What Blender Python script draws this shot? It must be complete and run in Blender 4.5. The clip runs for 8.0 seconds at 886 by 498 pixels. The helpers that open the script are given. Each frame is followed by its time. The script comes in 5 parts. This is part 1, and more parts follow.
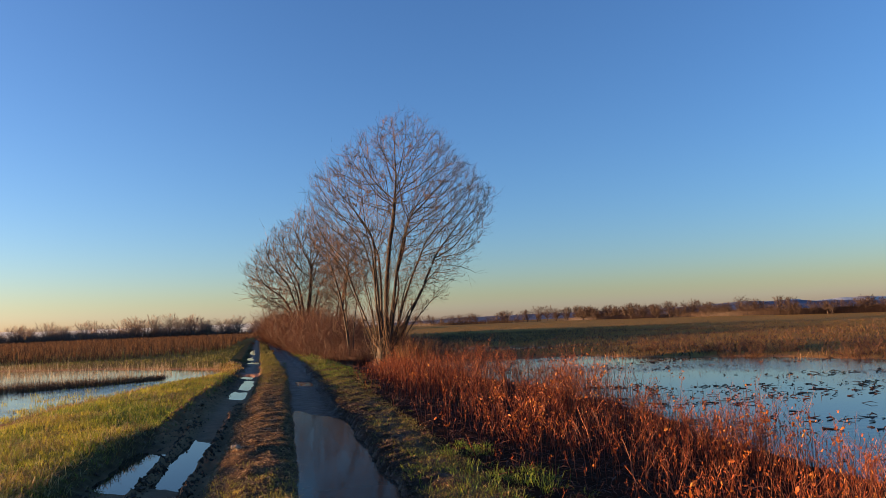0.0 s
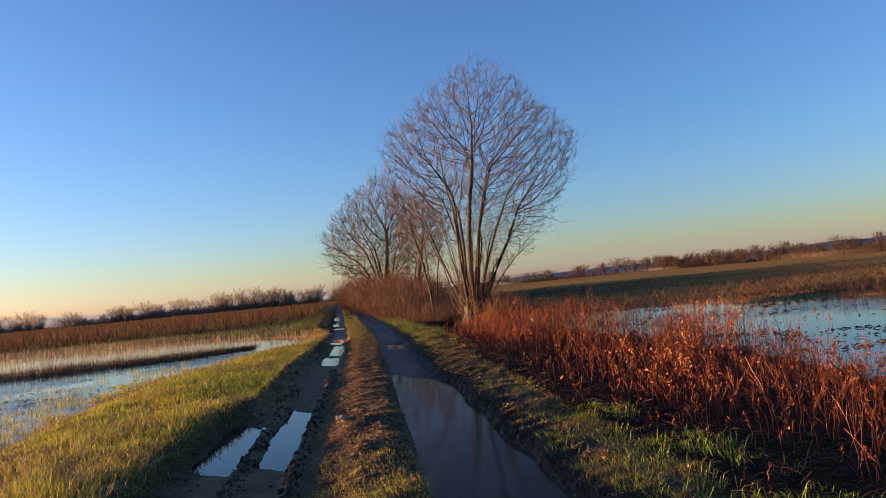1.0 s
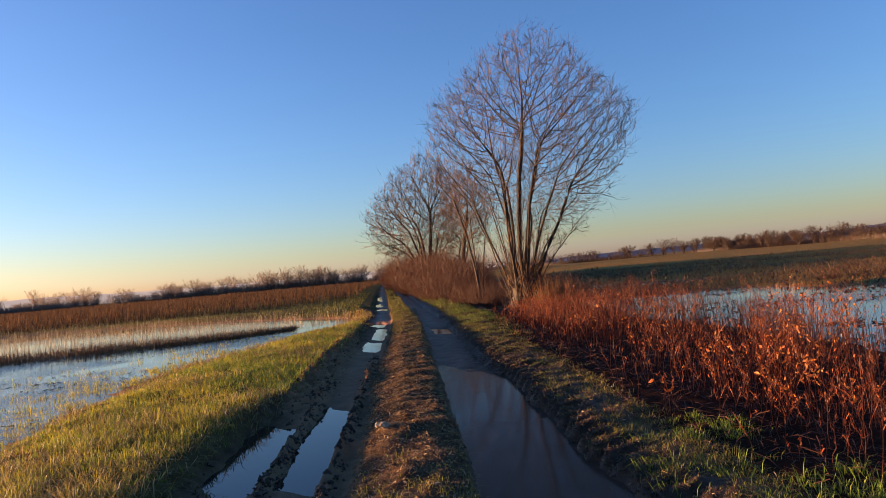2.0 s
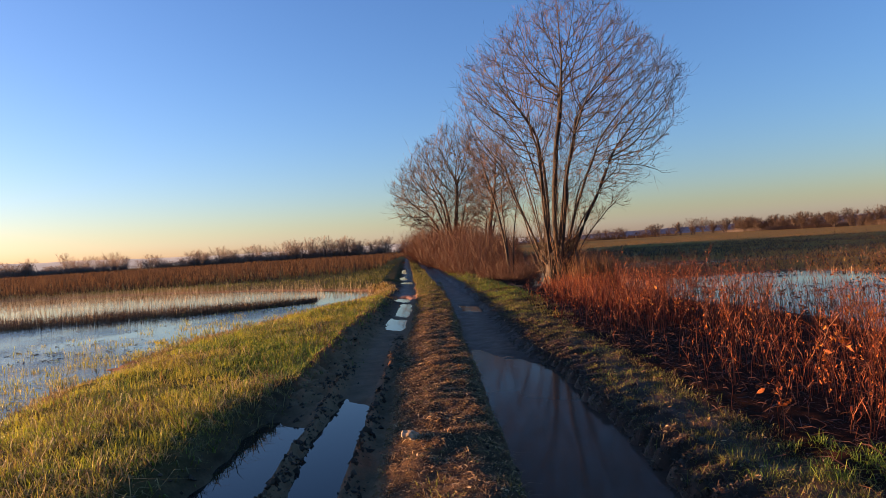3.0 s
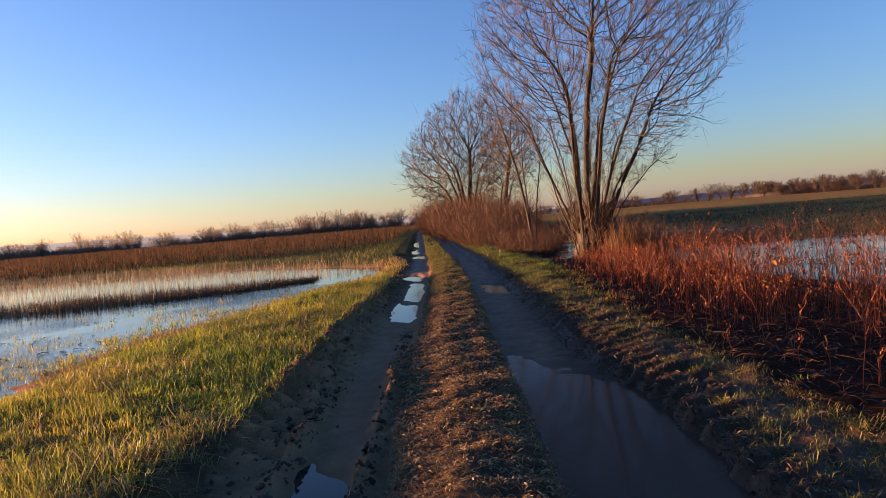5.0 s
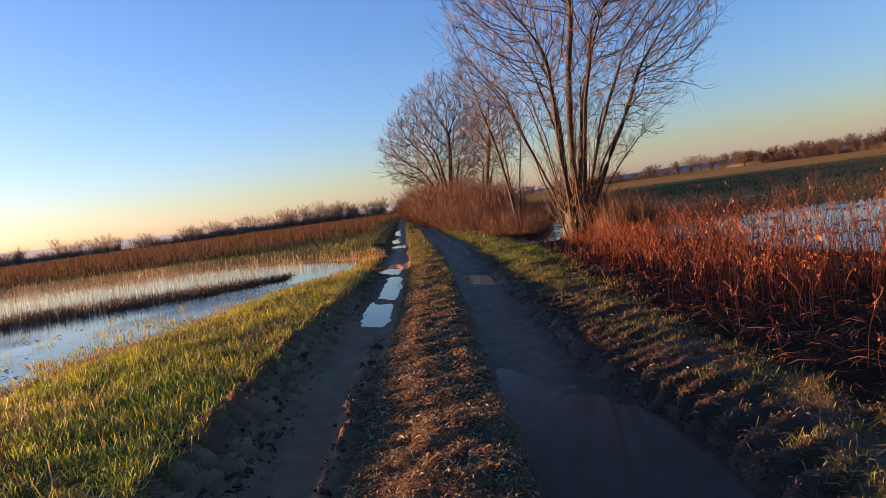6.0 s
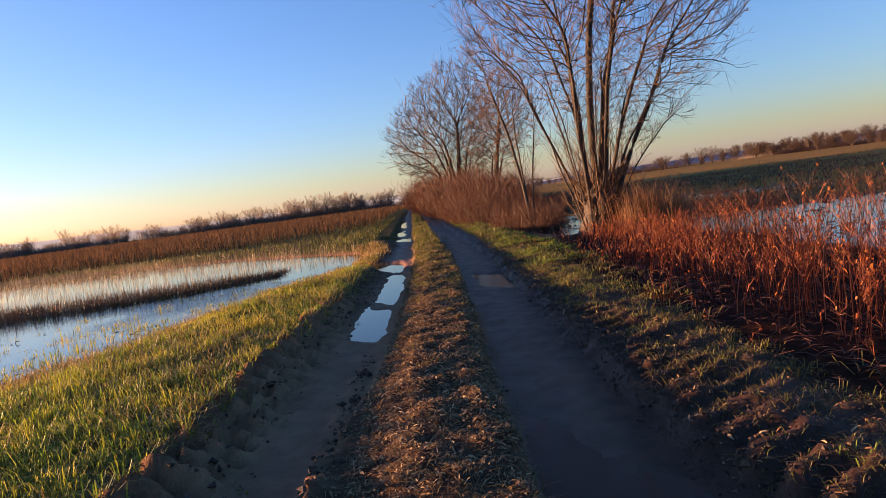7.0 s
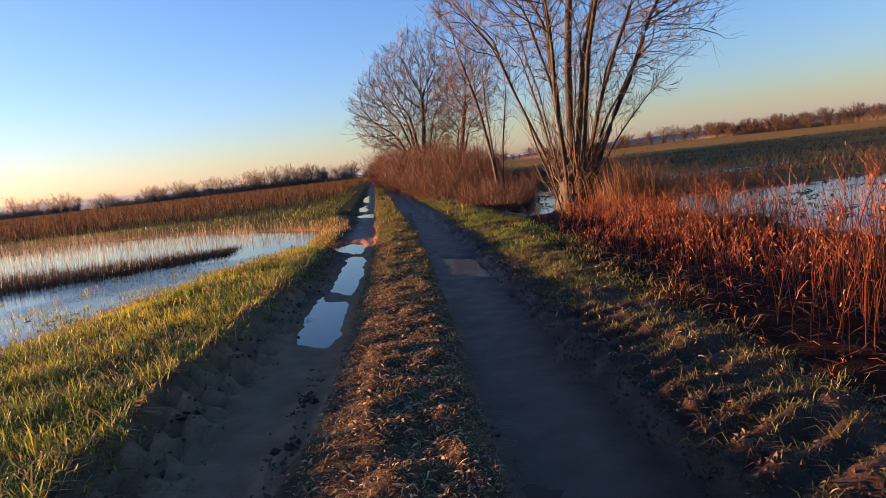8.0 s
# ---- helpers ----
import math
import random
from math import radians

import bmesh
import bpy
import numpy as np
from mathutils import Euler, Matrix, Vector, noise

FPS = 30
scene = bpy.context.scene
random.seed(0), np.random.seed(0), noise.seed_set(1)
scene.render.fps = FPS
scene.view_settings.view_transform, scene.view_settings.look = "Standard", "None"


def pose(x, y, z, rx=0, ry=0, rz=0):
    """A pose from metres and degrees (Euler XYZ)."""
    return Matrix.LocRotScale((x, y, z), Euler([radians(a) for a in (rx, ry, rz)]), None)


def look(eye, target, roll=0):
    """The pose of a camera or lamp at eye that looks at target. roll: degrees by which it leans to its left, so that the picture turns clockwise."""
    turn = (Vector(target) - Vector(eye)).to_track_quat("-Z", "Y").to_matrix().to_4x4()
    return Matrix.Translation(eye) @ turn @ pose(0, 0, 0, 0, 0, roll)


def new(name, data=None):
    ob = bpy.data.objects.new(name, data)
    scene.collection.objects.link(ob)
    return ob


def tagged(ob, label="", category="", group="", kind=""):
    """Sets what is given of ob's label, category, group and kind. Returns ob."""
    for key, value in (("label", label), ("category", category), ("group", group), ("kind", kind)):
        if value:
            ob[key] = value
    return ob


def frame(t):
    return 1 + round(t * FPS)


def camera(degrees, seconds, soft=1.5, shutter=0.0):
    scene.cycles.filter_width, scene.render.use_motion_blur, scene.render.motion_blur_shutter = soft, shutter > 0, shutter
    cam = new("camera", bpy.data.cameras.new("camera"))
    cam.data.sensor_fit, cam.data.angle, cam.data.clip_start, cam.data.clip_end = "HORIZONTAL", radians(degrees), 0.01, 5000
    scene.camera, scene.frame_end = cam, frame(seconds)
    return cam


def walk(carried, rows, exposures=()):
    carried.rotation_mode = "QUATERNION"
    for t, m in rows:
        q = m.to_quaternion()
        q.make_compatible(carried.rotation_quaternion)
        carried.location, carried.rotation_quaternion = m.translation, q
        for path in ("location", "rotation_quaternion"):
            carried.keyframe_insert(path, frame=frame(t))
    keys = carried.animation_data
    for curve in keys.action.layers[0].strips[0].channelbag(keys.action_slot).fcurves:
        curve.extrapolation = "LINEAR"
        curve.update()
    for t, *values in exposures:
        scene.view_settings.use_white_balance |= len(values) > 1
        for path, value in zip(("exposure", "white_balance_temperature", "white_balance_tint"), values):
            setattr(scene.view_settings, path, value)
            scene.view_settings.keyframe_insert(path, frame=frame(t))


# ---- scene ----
cam = camera(66.9, 8.0, soft=0.72)
PATH = [
    (0, (0.21, 0.273, 1.607), (0.681, 2.205, 1.826), -2.4),
    (0.3, (0.159, 0.691, 1.554), (0.511, 2.65, 1.756), -4.7),
    (0.5, (0.104, 0.937, 1.527), (0.423, 2.904, 1.704), -5.8),
    (0.7, (0.028, 1.15, 1.51), (0.339, 3.122, 1.643), -5.8),
    (0.8, (-0.007, 1.265, 1.505), (0.296, 3.238, 1.637), -6.3),
    (1, (-0.041, 1.568, 1.502), (0.215, 3.548, 1.619), -5.6),
    (1.2, (-0.024, 1.975, 1.511), (0.092, 3.971, 1.576), -4.8),
    (2.3, (-0.086, 3.352, 1.539), (0.038, 5.347, 1.61), -5.3),
    (2.5, (-0.117, 3.681, 1.539), (-0.03, 5.678, 1.595), -5.0),
    (2.7, (-0.138, 3.987, 1.537), (-0.064, 5.985, 1.594), -3.8),
    (3, (-0.156, 4.424, 1.524), (-0.11, 6.424, 1.521), -3.7),
    (3.2, (-0.168, 4.74, 1.51), (-0.122, 6.74, 1.509), -4.2),
    (3.3, (-0.175, 4.902, 1.503), (-0.125, 6.902, 1.476), -2.3),
    (3.5, (-0.19, 5.217, 1.49), (-0.153, 7.215, 1.398), -3.1),
    (3.7, (-0.207, 5.506, 1.482), (-0.174, 7.506, 1.453), -4.4),
    (4, (-0.222, 5.964, 1.471), (-0.144, 7.961, 1.405), -3.0),
    (4.2, (-0.204, 6.328, 1.46), (-0.095, 8.325, 1.408), -4.1),
    (4.3, (-0.189, 6.516, 1.454), (-0.094, 8.513, 1.469), -5.1),
    (4.5, (-0.172, 6.862, 1.445), (-0.135, 8.861, 1.409), -4.2),
    (4.7, (-0.204, 7.142, 1.441), (-0.198, 9.142, 1.393), -3.9),
    (5.8, (-0.03, 8.669, 1.486), (0.001, 10.657, 1.271), -7.9),
    (6, (-0.014, 8.956, 1.437), (0.025, 10.951, 1.306), -7.9),
    (6.2, (-0.009, 9.253, 1.395), (0.022, 11.241, 1.174), -7.1),
    (6.5, (-0.004, 9.732, 1.381), (-0.088, 11.721, 1.191), -8.0),
    (6.7, (0.01, 10.077, 1.388), (-0.097, 12.055, 1.109), -7.1),
    (6.8, (0.02, 10.254, 1.394), (-0.091, 12.231, 1.117), -7.3),
    (7, (0.044, 10.603, 1.402), (0.056, 12.597, 1.25), -7.8),
    (7.2, (0.068, 10.934, 1.392), (0.196, 12.921, 1.199), -6.6),
    (7.3, (0.078, 11.09, 1.384), (0.247, 13.07, 1.163), -6.9),
    (7.5, (0.087, 11.376, 1.375), (0.268, 13.358, 1.178), -8.7),
    (7.7, (0.073, 11.626, 1.384), (0.238, 13.606, 1.15), -6.5),
    (7.8, (0.058, 11.741, 1.393), (0.217, 13.719, 1.143), -5.5),
    (8, (0.02, 11.961, 1.416), (0.132, 13.944, 1.174), -6.7),
]

EXPOSURES = [(0.0, 1.90, 9800, 34), (1.0, 1.98, 9800, 37), (3.5, 2.00, 9900, 42), (6.0, 2.12, 10000, 45), (8.0, 2.21, 9800, 46)]
walk(cam, [(t, look(eye, target, roll)) for t, eye, target, roll in PATH], EXPOSURES)

# ---- sky and sun: low evening sun from the left of the track ----
SUN_UP, SUN_AZ = 3.2, -75.0
world = bpy.data.worlds.new("evening_sky")
scene.world = world
world.use_nodes = True
wn = world.node_tree
sky = wn.nodes.new("ShaderNodeTexSky")
sky.sky_type = "NISHITA"
sky.sun_disc = False
sky.sun_elevation, sky.sun_rotation = radians(SUN_UP), radians(SUN_AZ)
sky.altitude, sky.air_density, sky.dust_density, sky.ozone_density = 300, 1.0, 0.8, 4.7
tone = wn.nodes.new("ShaderNodeHueSaturation")
tone.inputs["Saturation"].default_value = 1.04
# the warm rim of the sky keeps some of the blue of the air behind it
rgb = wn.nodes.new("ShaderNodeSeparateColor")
wn.links.new(sky.outputs[0], rgb.inputs[0])
warm = wn.nodes.new("ShaderNodeMath")
warm.operation = "DIVIDE"
wn.links.new(rgb.outputs[0], warm.inputs[0])
wn.links.new(rgb.outputs[2], warm.inputs[1])
rim = wn.nodes.new("ShaderNodeMapRange")
rim.interpolation_type = "SMOOTHSTEP"
rim.inputs["From Min"].default_value, rim.inputs["From Max"].default_value = 0.4, 1.6
rim.inputs["To Max"].default_value = 0.25
wn.links.new(warm.outputs[0], rim.inputs["Value"])
bluer = wn.nodes.new("ShaderNodeMath")
bluer.operation = "ADD"
wn.links.new(rgb.outputs[2], bluer.inputs[0])
wn.links.new(rim.outputs[0], bluer.inputs[1])
greener = wn.nodes.new("ShaderNodeMath")
greener.operation = "MULTIPLY_ADD"
greener.inputs[1].default_value = 0.3
wn.links.new(rim.outputs[0], greener.inputs[0])
wn.links.new(rgb.outputs[1], greener.inputs[2])
mixed = wn.nodes.new("ShaderNodeCombineColor")
wn.links.new(rgb.outputs[0], mixed.inputs[0])
wn.links.new(greener.outputs[0], mixed.inputs[1])
wn.links.new(bluer.outputs[0], mixed.inputs[2])
wn.links.new(mixed.outputs[0], tone.inputs["Color"])
wn.links.new(tone.outputs[0], wn.nodes["Background"].inputs[0])
wn.nodes["Background"].inputs[1].default_value = 0.172
sun_data = bpy.data.lights.new("sun", "SUN")
sun_data.energy, sun_data.angle, sun_data.color = 4.7, radians(0.6), (1.0, 0.76, 0.48)
sun = new("sun", sun_data)
_sd = Vector((math.cos(radians(SUN_UP)) * math.sin(radians(SUN_AZ)), math.cos(radians(SUN_UP)) * math.cos(radians(SUN_AZ)), math.sin(radians(SUN_UP))))
sun.matrix_world = look(_sd * 50, (0, 0, 0))


# ---- materials ----
class Mat:
    """Small builder for node materials."""

    def __init__(self, name):
        self.m = bpy.data.materials.new(name)
        self.m.use_nodes = True
        self.t = self.m.node_tree
        self.b = self.t.nodes["Principled BSDF"]

    def n(self, kind, **inputs):
        node = self.t.nodes.new(kind)
        for k, v in inputs.items():
            self.put(node.inputs[k.replace("_", " ")], v)
        return node

    def put(self, socket, v):
        if isinstance(v, bpy.types.NodeSocket):
            self.t.links.new(v, socket)
        else:
            socket.default_value = v

    def set(self, **inputs):
        for k, v in inputs.items():
            self.put(self.b.inputs[k.replace("_", " ")], v)
        return self

    def coords(self):
        return self.n("ShaderNodeTexCoord").outputs["Object"]

    def noise(self, scale, detail=5.0, rough=0.55, vec=None):
        node = self.n("ShaderNodeTexNoise", Scale=scale, Detail=detail, Roughness=rough)
        self.put(node.inputs["Vector"], vec or self.coords())
        return node.outputs[0]

    def ramp(self, fac, stops):
        node = self.t.nodes.new("ShaderNodeValToRGB")
        el = node.color_ramp.elements
        while len(el) < len(stops):
            el.new(0.5)
        for e, (p, c) in zip(el, stops):
            e.position, e.color = p, (*c, 1) if len(c) == 3 else c
        self.put(node.inputs[0], fac)
        return node.outputs[0]

    def mix(self, fac, a, b, blend="MIX"):
        node = self.t.nodes.new("ShaderNodeMix")
        node.data_type, node.blend_type = "RGBA", blend
        self.put(node.inputs[0], fac)
        for s, v in ((node.inputs[6], a), (node.inputs[7], b)):
            self.put(s, (*v, 1) if isinstance(v, tuple) and len(v) == 3 else v)
        return node.outputs[2]

    def math(self, op, a, b=0.0, clamp=False):
        node = self.t.nodes.new("ShaderNodeMath")
        node.operation, node.use_clamp = op, clamp
        self.put(node.inputs[0], a)
        self.put(node.inputs[1], b)
        return node.outputs[0]

    def attr(self, name):
        node = self.t.nodes.new("ShaderNodeAttribute")
        node.attribute_name = name
        return node.outputs["Fac"]

    def bump(self, height, strength, distance):
        node = self.n("ShaderNodeBump", Strength=strength, Distance=distance, Height=height)
        self.put(self.b.inputs["Normal"], node.outputs[0])
        return self

    def island(self):
        return self.n("ShaderNodeNewGeometry").outputs["Random Per Island"]


def blade_mat(name, stops, rough=0.6, through_light=0.25, patch=0.0, patch_col=(0.3, 0.2, 0.05), patch_scale=0.9):
    """Leaves, stalks and blades: each island takes its own colour out of a ramp; broad patches shift it."""
    k = Mat(name)
    col = k.ramp(k.island(), stops)
    if patch > 0:
        broad = k.ramp(k.noise(patch_scale, 3.0), [(0.42, (0, 0, 0)), (0.62, (1, 1, 1))])
        col = k.mix(k.math("MULTIPLY", broad, patch), col, patch_col)
    col = k.mix(0.35, col, k.ramp(k.noise(35.0, 2.0), [(0.3, (0.45, 0.45, 0.45)), (0.7, (1, 1, 1))]), "MULTIPLY")
    k.set(Base_Color=col, Roughness=rough)
    k.put(k.b.inputs["Specular IOR Level"], 0.3)
    if through_light > 0:
        tr = k.n("ShaderNodeBsdfTranslucent", Color=col)
        ms = k.n("ShaderNodeMixShader", Fac=through_light)
        k.t.links.new(k.b.outputs[0], ms.inputs[1])
        k.t.links.new(tr.outputs[0], ms.inputs[2])
        k.t.links.new(ms.outputs[0], k.t.nodes["Material Output"].inputs["Surface"])
    return k.m


def ground_mat():
    k = Mat("soil_mud_and_turf")
    n_big, n_mid, n_fine = k.noise(0.35, 4.0), k.noise(5.0, 6.0), k.noise(60.0, 5.0, 0.65)
    soil = k.ramp(n_mid, [(0.3, (0.055, 0.034, 0.022)), (0.55, (0.11, 0.066, 0.041)), (0.75, (0.18, 0.105, 0.062))])
    mud = k.ramp(n_mid, [(0.3, (0.25, 0.118, 0.066)), (0.7, (0.42, 0.195, 0.108))])
    turf = k.ramp(n_mid, [(0.3, (0.05, 0.05, 0.014)), (0.55, (0.09, 0.08, 0.022)), (0.75, (0.15, 0.10, 0.034))])
    field = k.mix(k.ramp(n_big, [(0.4, (0, 0, 0)), (0.62, (1, 1, 1))]), (0.29, 0.170, 0.050), (0.32, 0.155, 0.047))
    col = k.mix(k.attr("turf"), soil, turf)
    col = k.mix(k.attr("field"), col, field)
    col = k.mix(k.attr("mud"), col, mud)
    col = k.mix(0.5, col, k.ramp(n_fine, [(0.25, (0.4, 0.4, 0.4)), (0.7, (1.15, 1.15, 1.15))]), "MULTIPLY")
    wet = k.attr("wet")
    col = k.mix(k.math("MULTIPLY", wet, 0.88), col, (0.105, 0.058, 0.042))
    # dark red-brown soil whose colour also carries shade
    col = k.mix(k.attr("shaded_soil"), col, k.ramp(n_mid, [(0.3, (0.015, 0.007, 0.005)), (0.7, (0.046, 0.018, 0.011))]))
    k.put(k.b.inputs["Specular IOR Level"], k.math("ADD", 0.02, k.math("MULTIPLY", k.attr("wet"), 0.05)))
    rough = k.math("SUBTRACT", 0.9, k.math("MULTIPLY", wet, k.math("ADD", 0.2, k.math("MULTIPLY", n_mid, 0.4))))
    k.set(Base_Color=col, Roughness=rough)
    strength = k.math("SUBTRACT", 1.0, k.math("MULTIPLY", wet, 0.45))
    node = k.n("ShaderNodeBump", Strength=strength, Distance=0.012, Height=k.math("ADD", n_fine, n_mid))
    k.put(k.b.inputs["Normal"], node.outputs[0])
    return k.m


def water_mat(name, ripple, scale, base=(0.016, 0.013, 0.011), murk=0.04, gloss=0.5):
    k = Mat(name)
    vec = k.n("ShaderNodeMapping", Vector=k.coords(), Scale=(1.0, 2.2, 1.0)).outputs[0]
    k.set(Base_Color=k.mix(k.noise(1.2, 3.0), base, tuple(c * 1.8 for c in base)), Roughness=murk, IOR=1.333)
    k.put(k.b.inputs["Specular IOR Level"], gloss)
    calm = k.ramp(k.noise(0.22, 2.0), [(0.42, (0.15, 0.15, 0.15)), (0.6, (1, 1, 1))])
    k.bump(k.noise(scale, 4.0, 0.6, vec), k.math("MULTIPLY", calm, ripple), 0.05)
    return k.m


def bark_mat(name, a, b, scale=9.0):
    k = Mat(name)
    vec = k.n("ShaderNodeMapping", Vector=k.coords(), Scale=(1.0, 1.0, 0.22)).outputs[0]
    n = k.noise(scale, 7.0, 0.65, vec)
    k.set(Base_Color=k.mix(0.5, k.ramp(n, [(0.35, a), (0.65, b)]), k.ramp(k.noise(1.3, 3.0), [(0.35, (0.6, 0.6, 0.6)), (0.65, (1, 1, 1))]), "MULTIPLY"), Roughness=0.85)
    k.bump(n, 0.9, 0.03)
    return k.m


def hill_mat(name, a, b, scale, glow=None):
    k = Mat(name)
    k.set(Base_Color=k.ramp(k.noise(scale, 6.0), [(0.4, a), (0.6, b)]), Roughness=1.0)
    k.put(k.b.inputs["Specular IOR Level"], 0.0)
    # emission stands in for hazy air lit in front of the hills
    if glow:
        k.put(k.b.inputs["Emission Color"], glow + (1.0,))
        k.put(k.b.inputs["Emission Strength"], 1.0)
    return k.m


M_GROUND = ground_mat()
M_PUDDLE = water_mat("still_muddy_water", 0.012, 2.0, gloss=0.3)
M_MURK = water_mat("murky_rut_water", 0.012, 2.0, (0.056, 0.033, 0.025), 0.08, 0.065)
M_CALM = water_mat("calm_flood_water", 0.07, 3.0, (0.012, 0.013, 0.014), 0.015)
M_FLOOD = water_mat("rippled_flood_water", 0.38, 4.0, (0.012, 0.014, 0.016), 0.05)
M_POND = water_mat("still_flood_water", 0.16, 4.0, (0.012, 0.014, 0.015), 0.03)
M_GRASS = blade_mat("bank_grass", [(0.0, (0.10, 0.17, 0.018)), (0.35, (0.235, 0.285, 0.030)), (0.7, (0.325, 0.33, 0.040)), (1.0, (0.46, 0.39, 0.11))], patch=0.42, patch_col=(0.52, 0.35, 0.07), through_light=0.45)
M_VERGE = blade_mat("verge_grass", [(0.0, (0.09, 0.135, 0.020)), (0.4, (0.18, 0.19, 0.037)), (0.7, (0.18, 0.155, 0.048)), (1.0, (0.26, 0.18, 0.08))], patch=0.45, patch_col=(0.11, 0.062, 0.03))
M_LITTER = blade_mat("dead_stalk_litter", [(0.0, (0.06, 0.032, 0.018)), (0.5, (0.22, 0.115, 0.055)), (0.85, (0.36, 0.21, 0.10)), (1.0, (0.50, 0.36, 0.21))], through_light=0.15)
M_STRAW = blade_mat("straw_grass", [(0.0, (0.10, 0.055, 0.02)), (0.4, (0.25, 0.16, 0.05)), (0.75, (0.37, 0.25, 0.08)), (1.0, (0.5, 0.40, 0.2))], through_light=0.3)
M_DEAD = blade_mat("rusty_dead_grass", [(0.0, (0.07, 0.038, 0.018)), (0.5, (0.22, 0.128, 0.056)), (0.85, (0.35, 0.22, 0.095)), (1.0, (0.52, 0.36, 0.20))], through_light=0.2)
M_PASTURE = blade_mat("rough_pasture", [(0.0, (0.085, 0.052, 0.013)), (0.5, (0.17, 0.103, 0.027)), (1.0, (0.26, 0.163, 0.047))], patch=0.5, patch_col=(0.20, 0.08, 0.026), patch_scale=0.06, through_light=0.25)
M_OLIVE = blade_mat("olive_turf", [(0.0, (0.06, 0.08, 0.013)), (0.5, (0.15, 0.15, 0.026)), (1.0, (0.27, 0.21, 0.06))], patch=0.35, patch_col=(0.17, 0.10, 0.035), through_light=0.25)
M_MEADOW = blade_mat("wet_meadow_grass", [(0.0, (0.045, 0.07, 0.012)), (0.5, (0.10, 0.115, 0.02)), (1.0, (0.18, 0.155, 0.04))], patch=0.3, patch_col=(0.16, 0.11, 0.035), through_light=0.35)
M_GREEN = blade_mat("fresh_grass", [(0.0, (0.05, 0.12, 0.015)), (0.6, (0.13, 0.22, 0.025)), (1.0, (0.26, 0.30, 0.05))], through_light=0.35)
# dead stalks, coloured darker still for the shade beneath the standing plants
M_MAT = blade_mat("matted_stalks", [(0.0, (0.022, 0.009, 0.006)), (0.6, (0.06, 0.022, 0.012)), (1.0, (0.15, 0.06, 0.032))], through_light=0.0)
M_CLOD = blade_mat("mud_clod", [(0.0, (0.025, 0.016, 0.011)), (0.7, (0.06, 0.037, 0.025)), (1.0, (0.10, 0.062, 0.042))], 0.8, through_light=0.0)
M_RED = blade_mat("red_dead_stalks", [(0.0, (0.05, 0.013, 0.009)), (0.45, (0.20, 0.050, 0.019)), (0.9, (0.40, 0.104, 0.036)), (1.0, (0.46, 0.22, 0.12))], through_light=0.15, patch=0.4, patch_col=(0.13, 0.026, 0.013), patch_scale=0.8)
M_REDLEAF = blade_mat("curled_orange_leaves", [(0.0, (0.13, 0.023, 0.010)), (0.6, (0.36, 0.076, 0.02)), (1.0, (0.54, 0.175, 0.036))], through_light=0.3)
M_BROADLEAF = blade_mat("withered_broad_leaves", [(0.0, (0.16, 0.035, 0.014)), (0.5, (0.33, 0.085, 0.022)), (0.85, (0.48, 0.165, 0.036)), (1.0, (0.56, 0.26, 0.07))], through_light=0.35)
M_REED = blade_mat("dry_reeds", rough=0.95, stops=[(0.0, (0.052, 0.029, 0.018)), (0.6, (0.075, 0.042, 0.026)), (1.0, (0.125, 0.074, 0.045))], patch=0.4, patch_scale=0.07, patch_col=(0.062, 0.031, 0.018), through_light=0.5)
M_STALK = blade_mat("tawny_stalks", [(0.0, (0.10, 0.045, 0.022)), (0.6, (0.20, 0.095, 0.045)), (1.0, (0.34, 0.18, 0.09))], through_light=0.3)
M_PALE = blade_mat("pale_reeds", [(0.0, (0.20, 0.13, 0.07)), (0.6, (0.40, 0.29, 0.16)), (1.0, (0.58, 0.46, 0.28))], through_light=0.2)
M_SEDGE = blade_mat("dark_sedge", [(0.0, (0.022, 0.013, 0.008)), (0.6, (0.055, 0.030, 0.016)), (1.0, (0.12, 0.068, 0.034))], through_light=0.1)
M_BROWNSEDGE = blade_mat("brown_standing_sedge", [(0.0, (0.035, 0.020, 0.012)), (0.6, (0.08, 0.043, 0.023)), (1.0, (0.15, 0.085, 0.042))], through_light=0.2)
M_FRINGE = blade_mat("brown_sedge", [(0.0, (0.022, 0.014, 0.009)), (0.6, (0.05, 0.029, 0.016)), (1.0, (0.09, 0.055, 0.028))], through_light=0.15)
M_ROUGH = blade_mat("dead_brown_sedge", [(0.0, (0.05, 0.021, 0.012)), (0.6, (0.12, 0.050, 0.025)), (1.0, (0.20, 0.088, 0.043))], through_light=0.2)
M_BARK = bark_mat("willow_bark", (0.010, 0.007, 0.006), (0.066, 0.042, 0.026))
M_TWIG = blade_mat("bare_twigs", [(0.0, (0.035, 0.018, 0.011)), (0.6, (0.085, 0.041, 0.021)), (1.0, (0.18, 0.085, 0.038))], through_light=0.0)
M_BRUSH = blade_mat("brush_twigs", [(0.0, (0.045, 0.017, 0.009)), (0.6, (0.078, 0.030, 0.016)), (1.0, (0.12, 0.048, 0.025))], through_light=0.3)
# bare branches made paler than near twigs: distance haze put into the colour
M_FARTREE = blade_mat("haze_pale_branches", [(0.0, (0.16, 0.122, 0.102)), (1.0, (0.25, 0.19, 0.155))], through_light=0.6)
M_BELT = blade_mat("leafless_belt_branches", [(0.0, (0.042, 0.027, 0.021)), (1.0, (0.085, 0.052, 0.039))], through_light=0.3)
# wooded slopes, their base colour turned blue to paint the distance haze
M_HILL = hill_mat("haze_blue_hills", (0.11, 0.14, 0.18), (0.14, 0.17, 0.21), 0.01)
